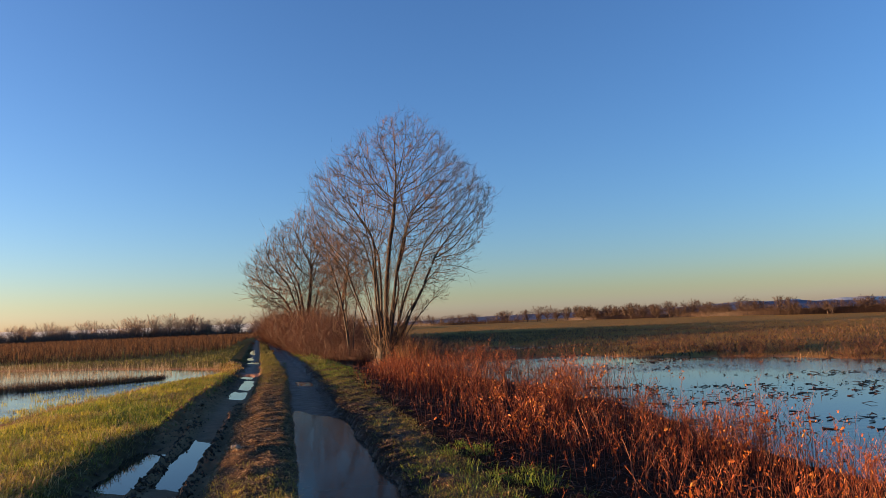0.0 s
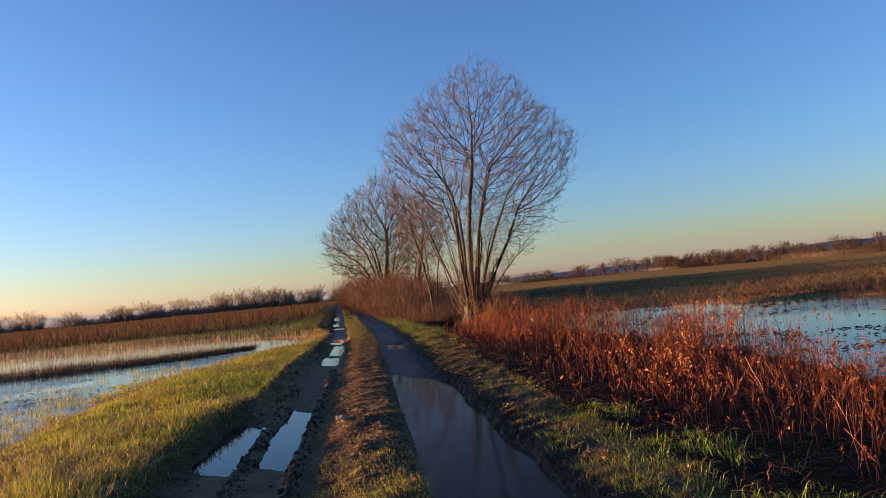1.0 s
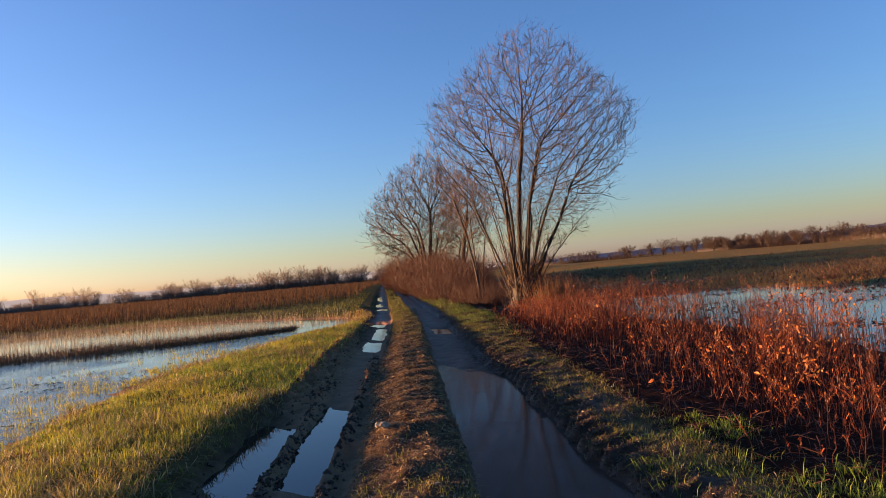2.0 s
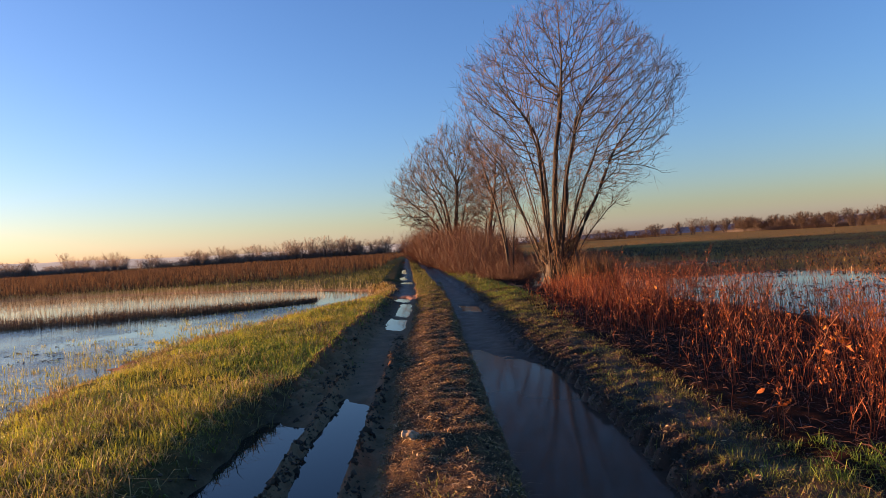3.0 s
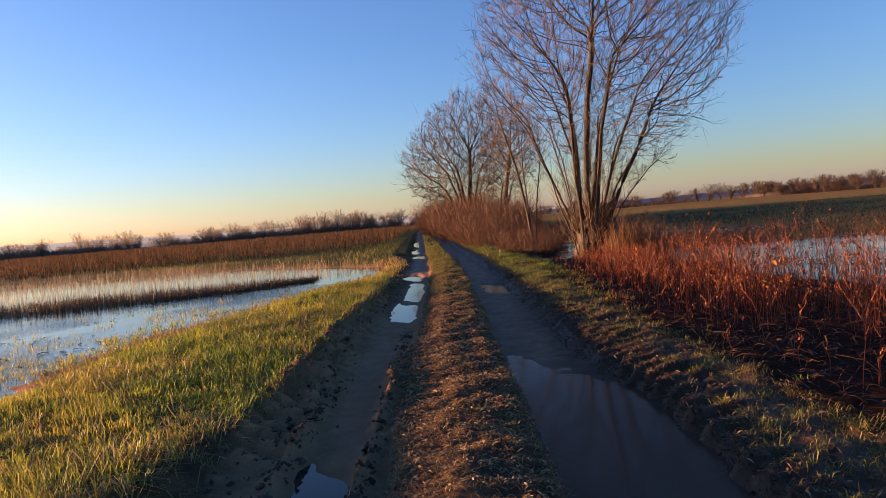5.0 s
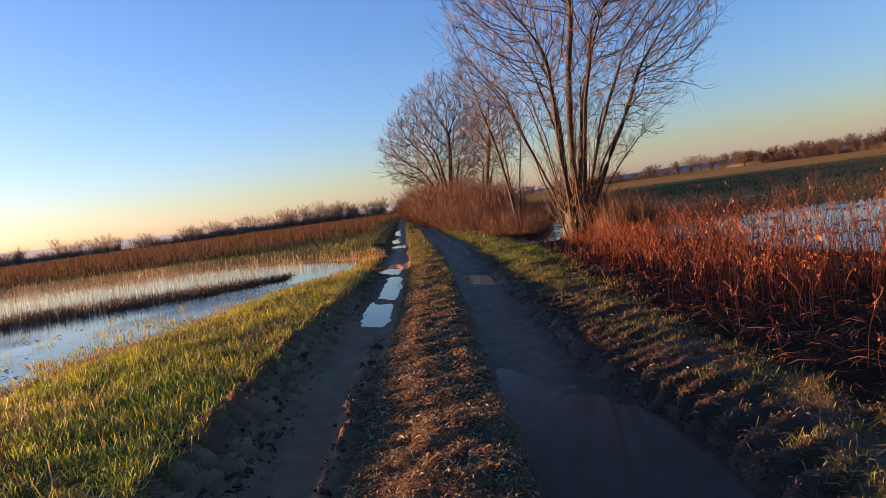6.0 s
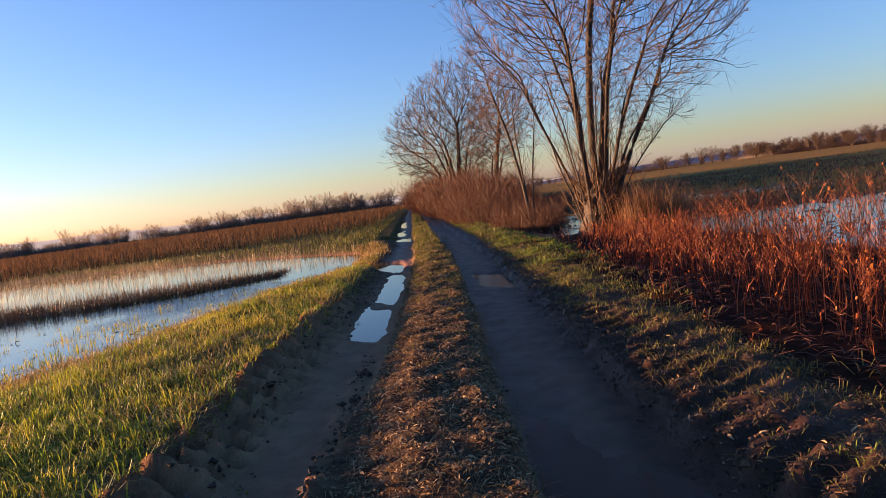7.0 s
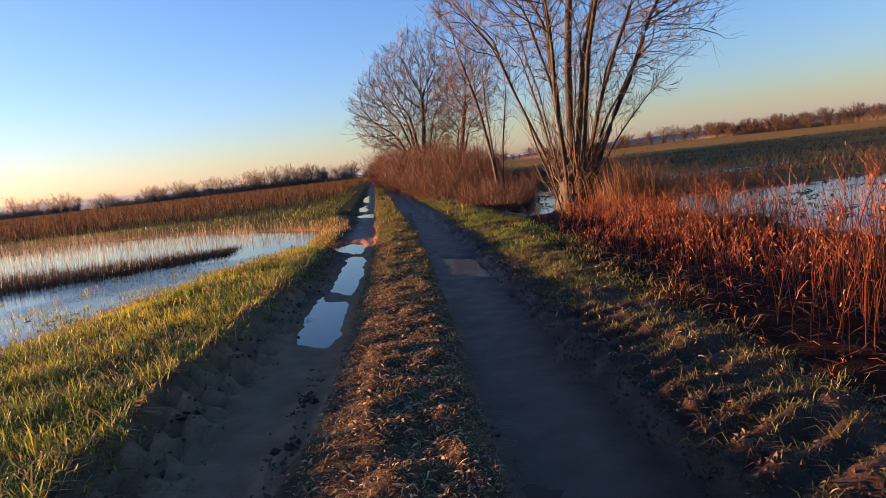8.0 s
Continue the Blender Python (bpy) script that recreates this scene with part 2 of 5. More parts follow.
# pale base and faint emission carry the haze; these hills are no light source
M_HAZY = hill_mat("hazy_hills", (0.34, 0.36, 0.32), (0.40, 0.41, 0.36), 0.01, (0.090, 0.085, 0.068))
M_SNOW = hill_mat("snowy_range", (0.42, 0.47, 0.47), (0.66, 0.68, 0.62), 0.004)


# ---- mesh helpers ----
rng = np.random.default_rng(7)


def mesh_from(name, verts, faces, material, smooth=False):
    """A mesh from an (n, 3) array and a list of (m, k) index arrays."""
    me = bpy.data.meshes.new(name)
    verts = np.asarray(verts, dtype=np.float32)
    me.vertices.add(len(verts))
    me.vertices.foreach_set("co", verts.ravel())
    idx = np.concatenate([np.asarray(f, dtype=np.int32).ravel() for f in faces])
    tot = np.concatenate([np.full(len(f), np.asarray(f).shape[1], dtype=np.int32) for f in faces])
    start = np.concatenate([[0], np.cumsum(tot)[:-1]]).astype(np.int32)
    me.loops.add(len(idx))
    me.loops.foreach_set("vertex_index", idx)
    me.polygons.add(len(tot))
    me.polygons.foreach_set("loop_start", start)
    me.polygons.foreach_set("loop_total", tot)
    me.polygons.foreach_set("use_smooth", np.full(len(tot), smooth))
    me.materials.append(material)
    me.update(calc_edges=True)
    me.validate()
    return me


def part(name, me, parent=None, label=""):
    ob = new(name, me)
    if parent is not None:
        ob.parent = parent
    if label:
        tagged(ob, label)
    return ob


def lattice(ix, iy, seed):
    v = np.sin(ix * 127.1 + iy * 311.7 + seed * 74.7) * 43758.5453
    return v - np.floor(v)


def vnoise(x, y, scale, seed=0, octaves=3):
    """Smooth value noise, about -1 to 1."""
    out, amp, norm = 0.0, 1.0, 0.0
    for o in range(octaves):
        px, py = x / scale, y / scale
        ix, iy = np.floor(px), np.floor(py)
        fx, fy = px - ix, py - iy
        fx, fy = fx * fx * (3 - 2 * fx), fy * fy * (3 - 2 * fy)
        a, b = lattice(ix, iy, seed + o), lattice(ix + 1, iy, seed + o)
        c, d = lattice(ix, iy + 1, seed + o), lattice(ix + 1, iy + 1, seed + o)
        out = out + amp * ((a * (1 - fx) + b * fx) * (1 - fy) + (c * (1 - fx) + d * fx) * fy)
        norm += amp
        amp, scale = amp * 0.5, scale * 0.5
    return out / norm * 2 - 1


def step(a, b, v):
    t = np.clip((v - a) / (b - a), 0, 1)
    return t * t * (3 - 2 * t)


def bump1(v, centre, half, soft):
    return step(centre - half - soft, centre - half + soft, v) * (1 - step(centre + half - soft, centre + half + soft, v))


# ---- the lie of the land ----
def bend(y):
    """The track's middle: straight, then swinging gently to the left."""
    return -0.032 * np.clip(y - 25, 0, 100) - 0.01 * np.clip(y - 125, 0, 400)


def bank_edge(y):
    """Inner edge of the left bank's grass."""
    return np.interp(y, [4, 10, 13, 18, 22, 34], [-2.25, -2.15, -1.85, -1.75, -1.6, -1.5]) + bend(y)


def left_shore(y):
    return np.interp(y, [-30, 10, 14, 17, 19, 21, 24, 26.4, 28.4, 33], [-4.4, -4.75, -5.15, -5.2, -5.0, -4.5, -3.5, -2.8, -2.2, -2.15])


def left_far_shore(x):
    return np.interp(-x, [2, 3, 9.4, 17, 40, 80, 200], [32.5, 34.7, 41, 46, 54, 62, 70])


def right_near(y):
    return np.interp(y, [-30, 6, 9, 12, 16, 19, 22, 28], [5.8, 5.9, 6.2, 6.5, 6.8, 6.6, 6.2, 6.0])


def right_far(y):
    """Where the sedge and pasture past the right flood begin."""
    return np.interp(y, [-40, 10, 18, 23, 26, 29, 31, 36, 56], [28, 22, 20.5, 18.5, 15.6, 13.5, 7.2, 7.0, 7.0])


def left_depth(x, y):
    """Metres inside the left flood (minus: on land)."""
    w = (0.5 * vnoise(x, y, 1.5, 5) + 0.25 * vnoise(x, y, 0.45, 6)) * (1 - 0.6 * step(24, 27, y))
    return np.minimum(left_shore(y) - x, (left_far_shore(x) - y) * 0.6) + w


def right_depth(x, y):
    """Metres inside the right floods: the main one, a far sliver, and the pool behind the willow."""
    w = 0.5 * vnoise(x, y, 1.7, 8)
    main = np.minimum(np.minimum(x - right_near(y), np.interp(y, [-40, 10, 18, 23, 26, 30], [28, 22, 20.5, 18.5, 15.6, 14.0]) - x), (30.3 - y) * 0.7)
    sliver = np.minimum(np.minimum(x - 9.6, 17.4 - x), np.minimum(y - 38.2 - 0.9 * np.maximum(0, 12 - x), 46.8 - 1.4 * np.maximum(0, x - 13.5) - y))
    pool = np.minimum(np.minimum(x - 3.2, 6.9 - x), np.minimum(y - 29.9, 41 - y))
    return np.maximum(np.maximum(main, sliver), pool) + w


# puddles on the track: across-from, across-to, along-from, along-to, level
PUDDLES = [
    (-1.92, -1.37, 8.5, 11.0, -0.10), (-1.26, -0.84, 8.4, 11.9, -0.104),
    (-1.20, -0.76, 18.2, 20.5, -0.10), (-1.08, -0.70, 20.8, 24.9, -0.104),
    (-3.3, -0.80, 26.7, 29.3, -0.14), (-1.85, -0.62, 36.6, 39.2, -0.10),
    (-1.35, -0.85, 40.5, 47.0, -0.104), (-1.3, -0.9, 50.5, 62.0, -0.10),
    (0.36, 1.38, -6.0, 13.8, -0.10), (0.60, 1.15, 21.1, 22.8, -0.112),
    (0.25, 0.55, 38.5, 40.0, -0.112), (0.25, 0.6, 55.0, 62.0, -0.112),
]


def land(x, y):
    """Height of the ground, its mud, wet, turf and field shares, and its painted shade."""
    u = x - bend(y) + 0.05 * vnoise(y * 0 + 3.3, y, 2.2, 11, 2)
    near = 1 - step(70, 110, y)
    crumb = vnoise(x, y, 0.16, 21, 3)
    clod = vnoise(x, y, 0.5, 31, 3)
    h = 0.02 + 0.02 * clod
    # grass bank on the left, verge on the right
    brim = x - bank_edge(y)
    h = h + step(-4.4, -3.2, u) * (1 - step(-0.10, 0.25, brim + 0.10 * clod)) * (0.05 + 0.04 * step(-3.6, -2.2, u) * (1 - step(11, 14, y)))
    h = h + (-0.004 + 0.035 * clod + 0.02 * crumb) * bump1(u, 1.95, 0.35, 0.25) * near - 0.02 * bump1(u, 1.45, 0.2, 0.2)
    h = h + (0.068 + 0.03 * crumb + 0.02 * clod) * bump1(u, -0.05, 0.36, 0.2) * near
    edge = 0.10 * vnoise(x, y, 0.8, 41, 3) + 0.05 * vnoise(x, y, 0.17, 42, 2)
    lr = step(0.02, 0.34, brim + edge * 1.4 - 0.15 * step(29.5, 34, y)) * (1 - step(-0.62, -0.48, u + edge * 0.6 + 0.19 * bump1(y, 14.0, 1.6, 1.2)))
    rr = step(0.30, 0.40, u + edge * 0.6) * (1 - step(1.27, 1.47, u + edge * 1.3 + 0.16 * step(12.5, 15.5, y)))
    track = np.maximum(lr, rr) * (1 - 0.6 * step(60, 140, y))
    h = h * (1 - track) + track * (-0.072 + 0.012 * clod - 0.012 * rr)
    h = h + 0.02 * (crumb + 0.8 * clod) * bump1(brim, 0.22, 0.25, 0.15) * near
    h = h + (0.018 * crumb + 0.010 * vnoise(x, y, 0.075, 25, 2) * near) * (1 - rr * 0.6) * (1 - lr * 0.25)
    # ridges pushed up between tyre marks in the left rut
    wob = 0.05 * vnoise(y * 0 + 1.7, y, 1.5, 51, 3)
    h = h + (0.07 + 0.07 * crumb + 0.045 * vnoise(x, y, 0.07, 23, 2)) * np.exp(-(((u + 1.31 + wob) / 0.065) ** 2)) * (1 - step(12.2, 14.5, y))
    h = h + (0.08 + 0.09 * crumb + 0.05 * vnoise(x, y, 0.07, 24, 2)) * np.exp(-(((u + 0.77 + wob * 0.7) / 0.06) ** 2)) * (1 - step(14.0, 17.5, y))
    # tractor tread in the verge beside the right rut and at the left rut's outer side
    tread = np.sin((y - 0.45 * np.abs(u)) * 2 * np.pi / 0.27 + 1.6 * vnoise(x, y, 1.2, 61, 2))
    on = step(11.5, 14, y)
    tr = bump1(u + 0.8 * edge - 0.22 * on, 1.50, 0.24 + 0.12 * on, 0.08) * (step(5, 7, y) - step(17.5, 20.5, y)) * np.clip(0.55 + 0.7 * vnoise(x, y, 1.1, 71, 2), 0, 1)
    h = h + (0.092 + 0.05 * clod) * np.clip(1.3 * tread + 0.9 * crumb + 0.5 * vnoise(x, y, 0.08, 63, 2), -0.95, 0.45) * tr
    tread_l = np.sin((y + 0.5 * u) * 2 * np.pi / 0.27 + 1.2 * vnoise(x, y, 1.1, 62, 2))
    tl = bump1(u, -1.60, 0.26, 0.10) * (step(11.2, 12.5, y) - step(20, 23, y))
    h = h + (0.02 + (0.10 + 0.06 * clod) * np.clip(tread_l + 1.0 * crumb, -0.6, 0.7)) * tl
    # last term darkens the verge: damp soil, plus shade put into its colour
    wet = track * (0.12 + 0.88 * rr) + 0.4 * lr * bump1(u, -1.0, 0.22, 0.14) + 0.6 * lr * step(24, 27, y) + 0.95 * bump1(u + 0.5 * edge, 1.52, 0.62, 0.2) * near
    wx, wy = 0.07 * vnoise(x, y, 0.5, 43, 3) + 0.14 * vnoise(x, y, 1.4, 44, 2) * step(25, 30, y), 0.35 * vnoise(x, y, 0.55, 47, 3) + 0.7 * vnoise(x, y, 1.1, 48, 2) * step(25, 30, y)
    for a, b, c, d, level in PUDDLES:
        m = bump1(u + wx + edge * 0.4, (a + b) / 2, (b - a) / 2 - 0.01, 0.07) * bump1(y + wy + 1.2 * (u - (a + b) / 2) + (1.3 * vnoise(x, y, 0.45, 49, 3) if d - c > 10 else 0), (c + d) / 2, (d - c) / 2, 0.3 if d - c < 10 else 2.0)
        h = h * (1 - m) + m * np.minimum(h, level - 0.035)
    # floods
    dl, dr = left_depth(x, y), right_depth(x, y)
    sink_l = step(-0.9, 0.5, dl)
    h = h * (1 - sink_l) + sink_l * (-0.16 - 0.22 * step(0.0, 2.0, dl) + 0.02 * crumb)
    low = step(2.2, 3.6, u) * (1 - step(0, 6, -dr)) * step(-40, -30, y)
    h = h - 0.14 * low * (u > 0)
    sink_r = step(-0.8, 0.6, dr)
    h = h * (1 - sink_r) + sink_r * (-0.21 - 0.15 * step(0.0, 2.0, dr) + 0.02 * crumb)
    far = np.hypot(x, y)
    h = h + step(60, 150, far) * 0.25 * vnoise(x, y, 60, 81, 3) + step(20, 32, x) * 0.22 * vnoise(x, y, 8, 83, 3)
    mud = np.clip(track * 1.1 - 0.6 * rr + tl + step(-0.3, 0.3, dl) + step(-0.3, 0.3, dr) - 0.75 * bump1(brim + 0.5 * edge, 0.22, 0.25, 0.15), 0, 1) * near
    grassy = bump1(u, -3.6, 1.5, 0.3) + 0.55 * bump1(u, 1.9, 0.35, 0.3) * (0.6 + 0.6 * clod) + 0.75 * bump1(u, -0.1, 0.3, 0.15) * step(20, 30, y)
    turf = np.clip(grassy + step(33, 40, y) * 0.6, 0, 1)
    field = step(8.0, 16.0, np.abs(u)) * (1 - step(0, 1, dl))
    # painted shade over dark soil: under the red plants, weaker along the verge
    shaded_soil = np.maximum(step(1.95, 2.35, u + edge) * (1 - step(9, 13, u)) * (1 - step(27, 31, y)), 0.6 * bump1(u + edge, 1.47, 0.50, 0.15) * near)
    return h, mud, np.clip(wet, 0, 1), turf, field, shaded_soil


def ground_z(x, y):
    return land(np.asarray(x, float), np.asarray(y, float))[0]


def axis(pairs):
    """Grid lines: stretches of (end, spacing) with growth beyond."""
    v = [pairs[0][0]]
    for end, gap in pairs[1:]:
        n = max(1, int(round((end - v[-1]) / gap)))
        v.extend(list(np.linspace(v[-1], end, n + 1)[1:]))
    return np.array(v)


def build_ground():
    grow = [300, 420, 600, 900, 1400, 2200, 3600]
    xs = axis([(-250, 0), (-60, 10), (-20, 1.6), (-8, 0.4), (-5, 0.14), (-2.4, 0.07), (2.4, 0.04), (4, 0.1), (9, 0.3), (24, 0.8), (60, 3), (250, 12)])
    ys = axis([(-60, 0), (-6, 6), (2, 0.4), (5, 0.1), (15, 0.06), (26, 0.08), (34, 0.12), (48, 0.25), (70, 0.7), (130, 3), (280, 12)])
    xs = np.concatenate([-np.array(grow[::-1], float), xs, np.array(grow, float)])
    ys = np.concatenate([[-3600.0, -1500, -600, -250, -120], ys, np.array(grow[1:], float)])
    X, Y = np.meshgrid(xs, ys)
    h, mud, wet, turf, field, shaded_soil = land(X, Y)
    nx, ny = len(xs), len(ys)
    verts = np.stack([X, Y, h], -1).reshape(-1, 3)
    i = (np.arange(ny - 1)[:, None] * nx + np.arange(nx - 1)[None, :]).ravel()
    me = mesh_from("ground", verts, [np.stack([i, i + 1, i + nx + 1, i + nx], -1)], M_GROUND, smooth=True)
    for name, val in (("mud", mud), ("wet", wet), ("turf", turf), ("field", field), ("shaded_soil", shaded_soil)):
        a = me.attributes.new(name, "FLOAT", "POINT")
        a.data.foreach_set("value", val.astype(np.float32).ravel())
    tagged(new("ground", me), "muddy rutted farm track with grassy banks in flooded meadows", "ground", kind="structure")


def water_sheet(name, x0, x1, y0, y1, z, material, label):
    me = mesh_from(name, [(x0, y0, z), (x1, y0, z), (x1, y1, z), (x0, y1, z)], [np.array([[0, 1, 2, 3]])], material)
    return tagged(new(name, me), label, "water", kind="structure")


build_ground()
for a, b, c, d, level in PUDDLES:
    off = float(bend(np.array((c + d) / 2)))
    lab = "long still muddy puddle filling the wheel rut" if d - c > 10 else "shallow puddle in the wheel rut mirroring the sky"
    water_sheet("puddle", a + off - 0.09, b + off + (0.4 if d - c > 10 else 0.09), c - 0.8, d + (3.2 if d - c > 10 else 0.8), level, M_MURK if a > 0.3 else M_PUDDLE, lab)
water_sheet("flood_water", -140, -2.05, -60, 27.6, -0.15, M_FLOOD, "rippled shallow flood water over the meadow beside the track")
water_sheet("flood_water", -140, -2.05, 27.6, 75, -0.15, M_CALM, "calm bright flood water among standing reeds")
water_sheet("flood_water", 2.6, 30, -60, 58, -0.2, M_POND, "shallow flood water with dead stalks beyond the red plants")

# ---- growing things: blades, stalks, branches ----
def blades(P, H, W, yaw, lean, curl=1.0):
    """Tapered bent blades: (n, 5) vertices each."""
    n = len(P)
    d = np.stack([np.cos(yaw), np.sin(yaw), np.zeros(n)], -1)
    s = np.stack([-np.sin(yaw), np.cos(yaw), np.zeros(n)], -1) * (W * 0.5)[:, None]
    up = np.array([0, 0, 1.0])
    mid = P + d * (lean * H * 0.30)[:, None] + up * (H * 0.58)[:, None]
    tip = P + d * (lean * H * 0.95 * curl)[:, None] + up * (H * np.clip(1 - 0.35 * lean * curl, 0.25, 1))[:, None]
    V = np.stack([P - s, P + s, mid + s * 0.8, mid - s * 0.8, tip], 1).reshape(-1, 3)
    b = np.arange(n)[:, None] * 5
    return V, [b + np.array([[0, 1, 2, 3]]), b + np.array([[3, 2, 4]])]


def tubes(paths, radii, sides=3):
    """Tubes round (n, p, 3) paths."""
    n, p, _ = paths.shape
    tan = np.gradient(paths, axis=1)
    tan /= np.linalg.norm(tan, axis=2, keepdims=True) + 1e-9
    ref = np.where(np.abs(tan[..., 2:3]) > 0.9, np.array([1.0, 0, 0]), np.array([0, 0, 1.0]))
    a = np.cross(tan, ref)
    a /= np.linalg.norm(a, axis=2, keepdims=True) + 1e-9
    b = np.cross(tan, a)
    ang = np.arange(sides) * 2 * np.pi / sides
    ring = a[:, :, None, :] * np.cos(ang)[None, None, :, None] + b[:, :, None, :] * np.sin(ang)[None, None, :, None]
    V = (paths[:, :, None, :] + ring * radii[:, :, None, None]).reshape(-1, 3)
    base = (np.arange(n)[:, None, None] * p + np.arange(p - 1)[None, :, None]) * sides
    k = np.arange(sides)[None, None, :]
    k2 = (k + 1) % sides
    F = np.stack([base + k, base + k2, base + sides + k2, base + sides + k], -1).reshape(-1, 4)
    return V, [F]


def ribbons(paths, radii, rs):
    """Flat tapering strips along paths, for the finest twigs."""
    n, p, _ = paths.shape
    sd = rs.normal(size=(n, 1, 3))
    sd /= np.linalg.norm(sd, axis=2, keepdims=True)
    sd = sd * radii[:, :, None] * 1.15
    V = np.stack([paths - sd, paths + sd], 2)[:, :-1].reshape(n, -1, 3)
    V = np.concatenate([V, paths[:, -1:]], 1).reshape(-1, 3)
    k = 2 * (p - 1) + 1
    b = np.arange(n)[:, None] * k
    quads = [b + np.array([[2 * i, 2 * i + 1, 2 * i + 3, 2 * i + 2]]) for i in range(p - 2)]
    tris = [b + np.array([[2 * p - 4, 2 * p - 3, 2 * p - 2]])]
    return V, quads + tris


def join(*pieces):
    """One vertex array and face list out of several."""
    V, F, at = [], [], 0
    for v, f in pieces:
        V.append(v)
        F.extend(g + at for g in f)
        at += len(v)
    return np.concatenate(V), F


def along(paths, t):
    """Points at parameters t (n, k) on paths (n, p, 3)."""
    p = paths.shape[1]
    f = np.clip(t, 0, 1) * (p - 1)
    i = np.minimum(f.astype(int), p - 2)
    w = (f - i)[..., None]
    r = np.arange(len(paths))[:, None]
    return paths[r, i] * (1 - w) + paths[r, i + 1] * w, paths[r, i + 1] - paths[r, i]


def sprout(rs, paths, radii, k, t0, ratio, angle, up=0.25, wiggle=0.12, p=5, thick=0.55, taper=0.75, t1=0.97, rmin=0.002, hull=None):
    """k side shoots on each path, turning up towards the light."""
    n = len(paths)
    t = t0 + (t1 - t0) * (np.arange(k)[None, :] + rs.random((n, k))) / k
    pos, tan = along(paths, t)
    plen = np.linalg.norm(np.diff(paths, axis=1), axis=2).sum(1)[:, None]
    rad = np.take_along_axis(radii, np.minimum((t * (radii.shape[1] - 1)).astype(int), radii.shape[1] - 1), 1)
    tan = tan / (np.linalg.norm(tan, axis=2, keepdims=True) + 1e-9)
    q = rs.normal(size=tan.shape)
    q -= (q * tan).sum(2, keepdims=True) * tan
    q /= np.linalg.norm(q, axis=2, keepdims=True) + 1e-9
    an = np.radians(angle) * (0.7 + 0.6 * rs.random((n, k)))[..., None]
    d = tan * np.cos(an) + q * np.sin(an)
    L = plen * ratio * (1.15 - 0.6 * t) * (0.6 + 0.7 * rs.random((n, k)))
    d, pos, L = d.reshape(-1, 3), pos.reshape(-1, 3), L.ravel()
    out = [pos]
    for _ in range(p - 1):
        d = d + np.array([0, 0, up]) / (p - 1) * 1.6 + rs.normal(size=d.shape) * wiggle
        d /= np.linalg.norm(d, axis=1, keepdims=True)
        out.append(out[-1] + d * (L / (p - 1))[:, None])
    new_paths = np.stack(out, 1)
    if hull is not None:
        c, a = np.array(hull[0]), np.array(hull[1])
        root = new_paths[:, :1]
        slack = rs.uniform(0.92, 1.04, len(root))
        for _ in range(5):
            outside = np.linalg.norm((new_paths[:, -1] - c) / a, axis=1) > slack
            new_paths = np.where(outside[:, None, None], root + (new_paths - root) * 0.82, new_paths)
    r0 = np.clip(rad.ravel() * thick, rmin, None)
    new_r = r0[:, None] * (1 - taper * np.linspace(0, 1, p))[None, :]
    return new_paths, np.maximum(new_r, rmin * 0.6)


def smooth_line(pts, p, rs, wob):
    pts = np.array(pts, float)
    s = np.concatenate([[0], np.cumsum(np.linalg.norm(np.diff(pts, axis=0), axis=1))])
    fine = np.linspace(0, s[-1], 60)
    line = np.stack([np.interp(fine, s, pts[:, k]) for k in range(3)], -1)
    for _ in range(60):
        line[1:-1] = (line[:-2] + line[2:] + 2 * line[1:-1]) / 4
    i = np.linspace(0, 59, p).round().astype(int)
    line = line[i]
    line[2:] += rs.normal(size=line[2:].shape) * wob
    return line


def crown_cloud(rs, n, profile, depth, low_gap):
    """Places for twigs to grow towards: inside a crown whose left and right reach go by height, thicker near its skin."""
    out = []
    zs = np.array([q[0] for q in profile])
    while sum(len(o) for o in out) < n:
        z = rs.uniform(zs[0], zs[-1], 4 * n)
        lo, hi = (np.interp(z, zs, [q[k] for q in profile]) for k in (1, 2))
        mid, half = (lo + hi) / 2, (hi - lo) / 2
        a, r = rs.random(4 * n) * 2 * np.pi, rs.random(4 * n) ** 0.45
        rough = 1 + 0.10 * vnoise(np.cos(a) * 3 + 7, np.sin(a) * 3 + z * 0.9, 1.0, 17, 2)
        keep = rs.random(4 * n) < (half / half.max()) ** 1.6 * np.where(r < low_gap, 0.3, 1.0)
        out.append(np.stack([mid + half * r * rough * np.cos(a), depth * half * r * rough * np.sin(a), z], -1)[keep])
    return np.concatenate(out)[:n]


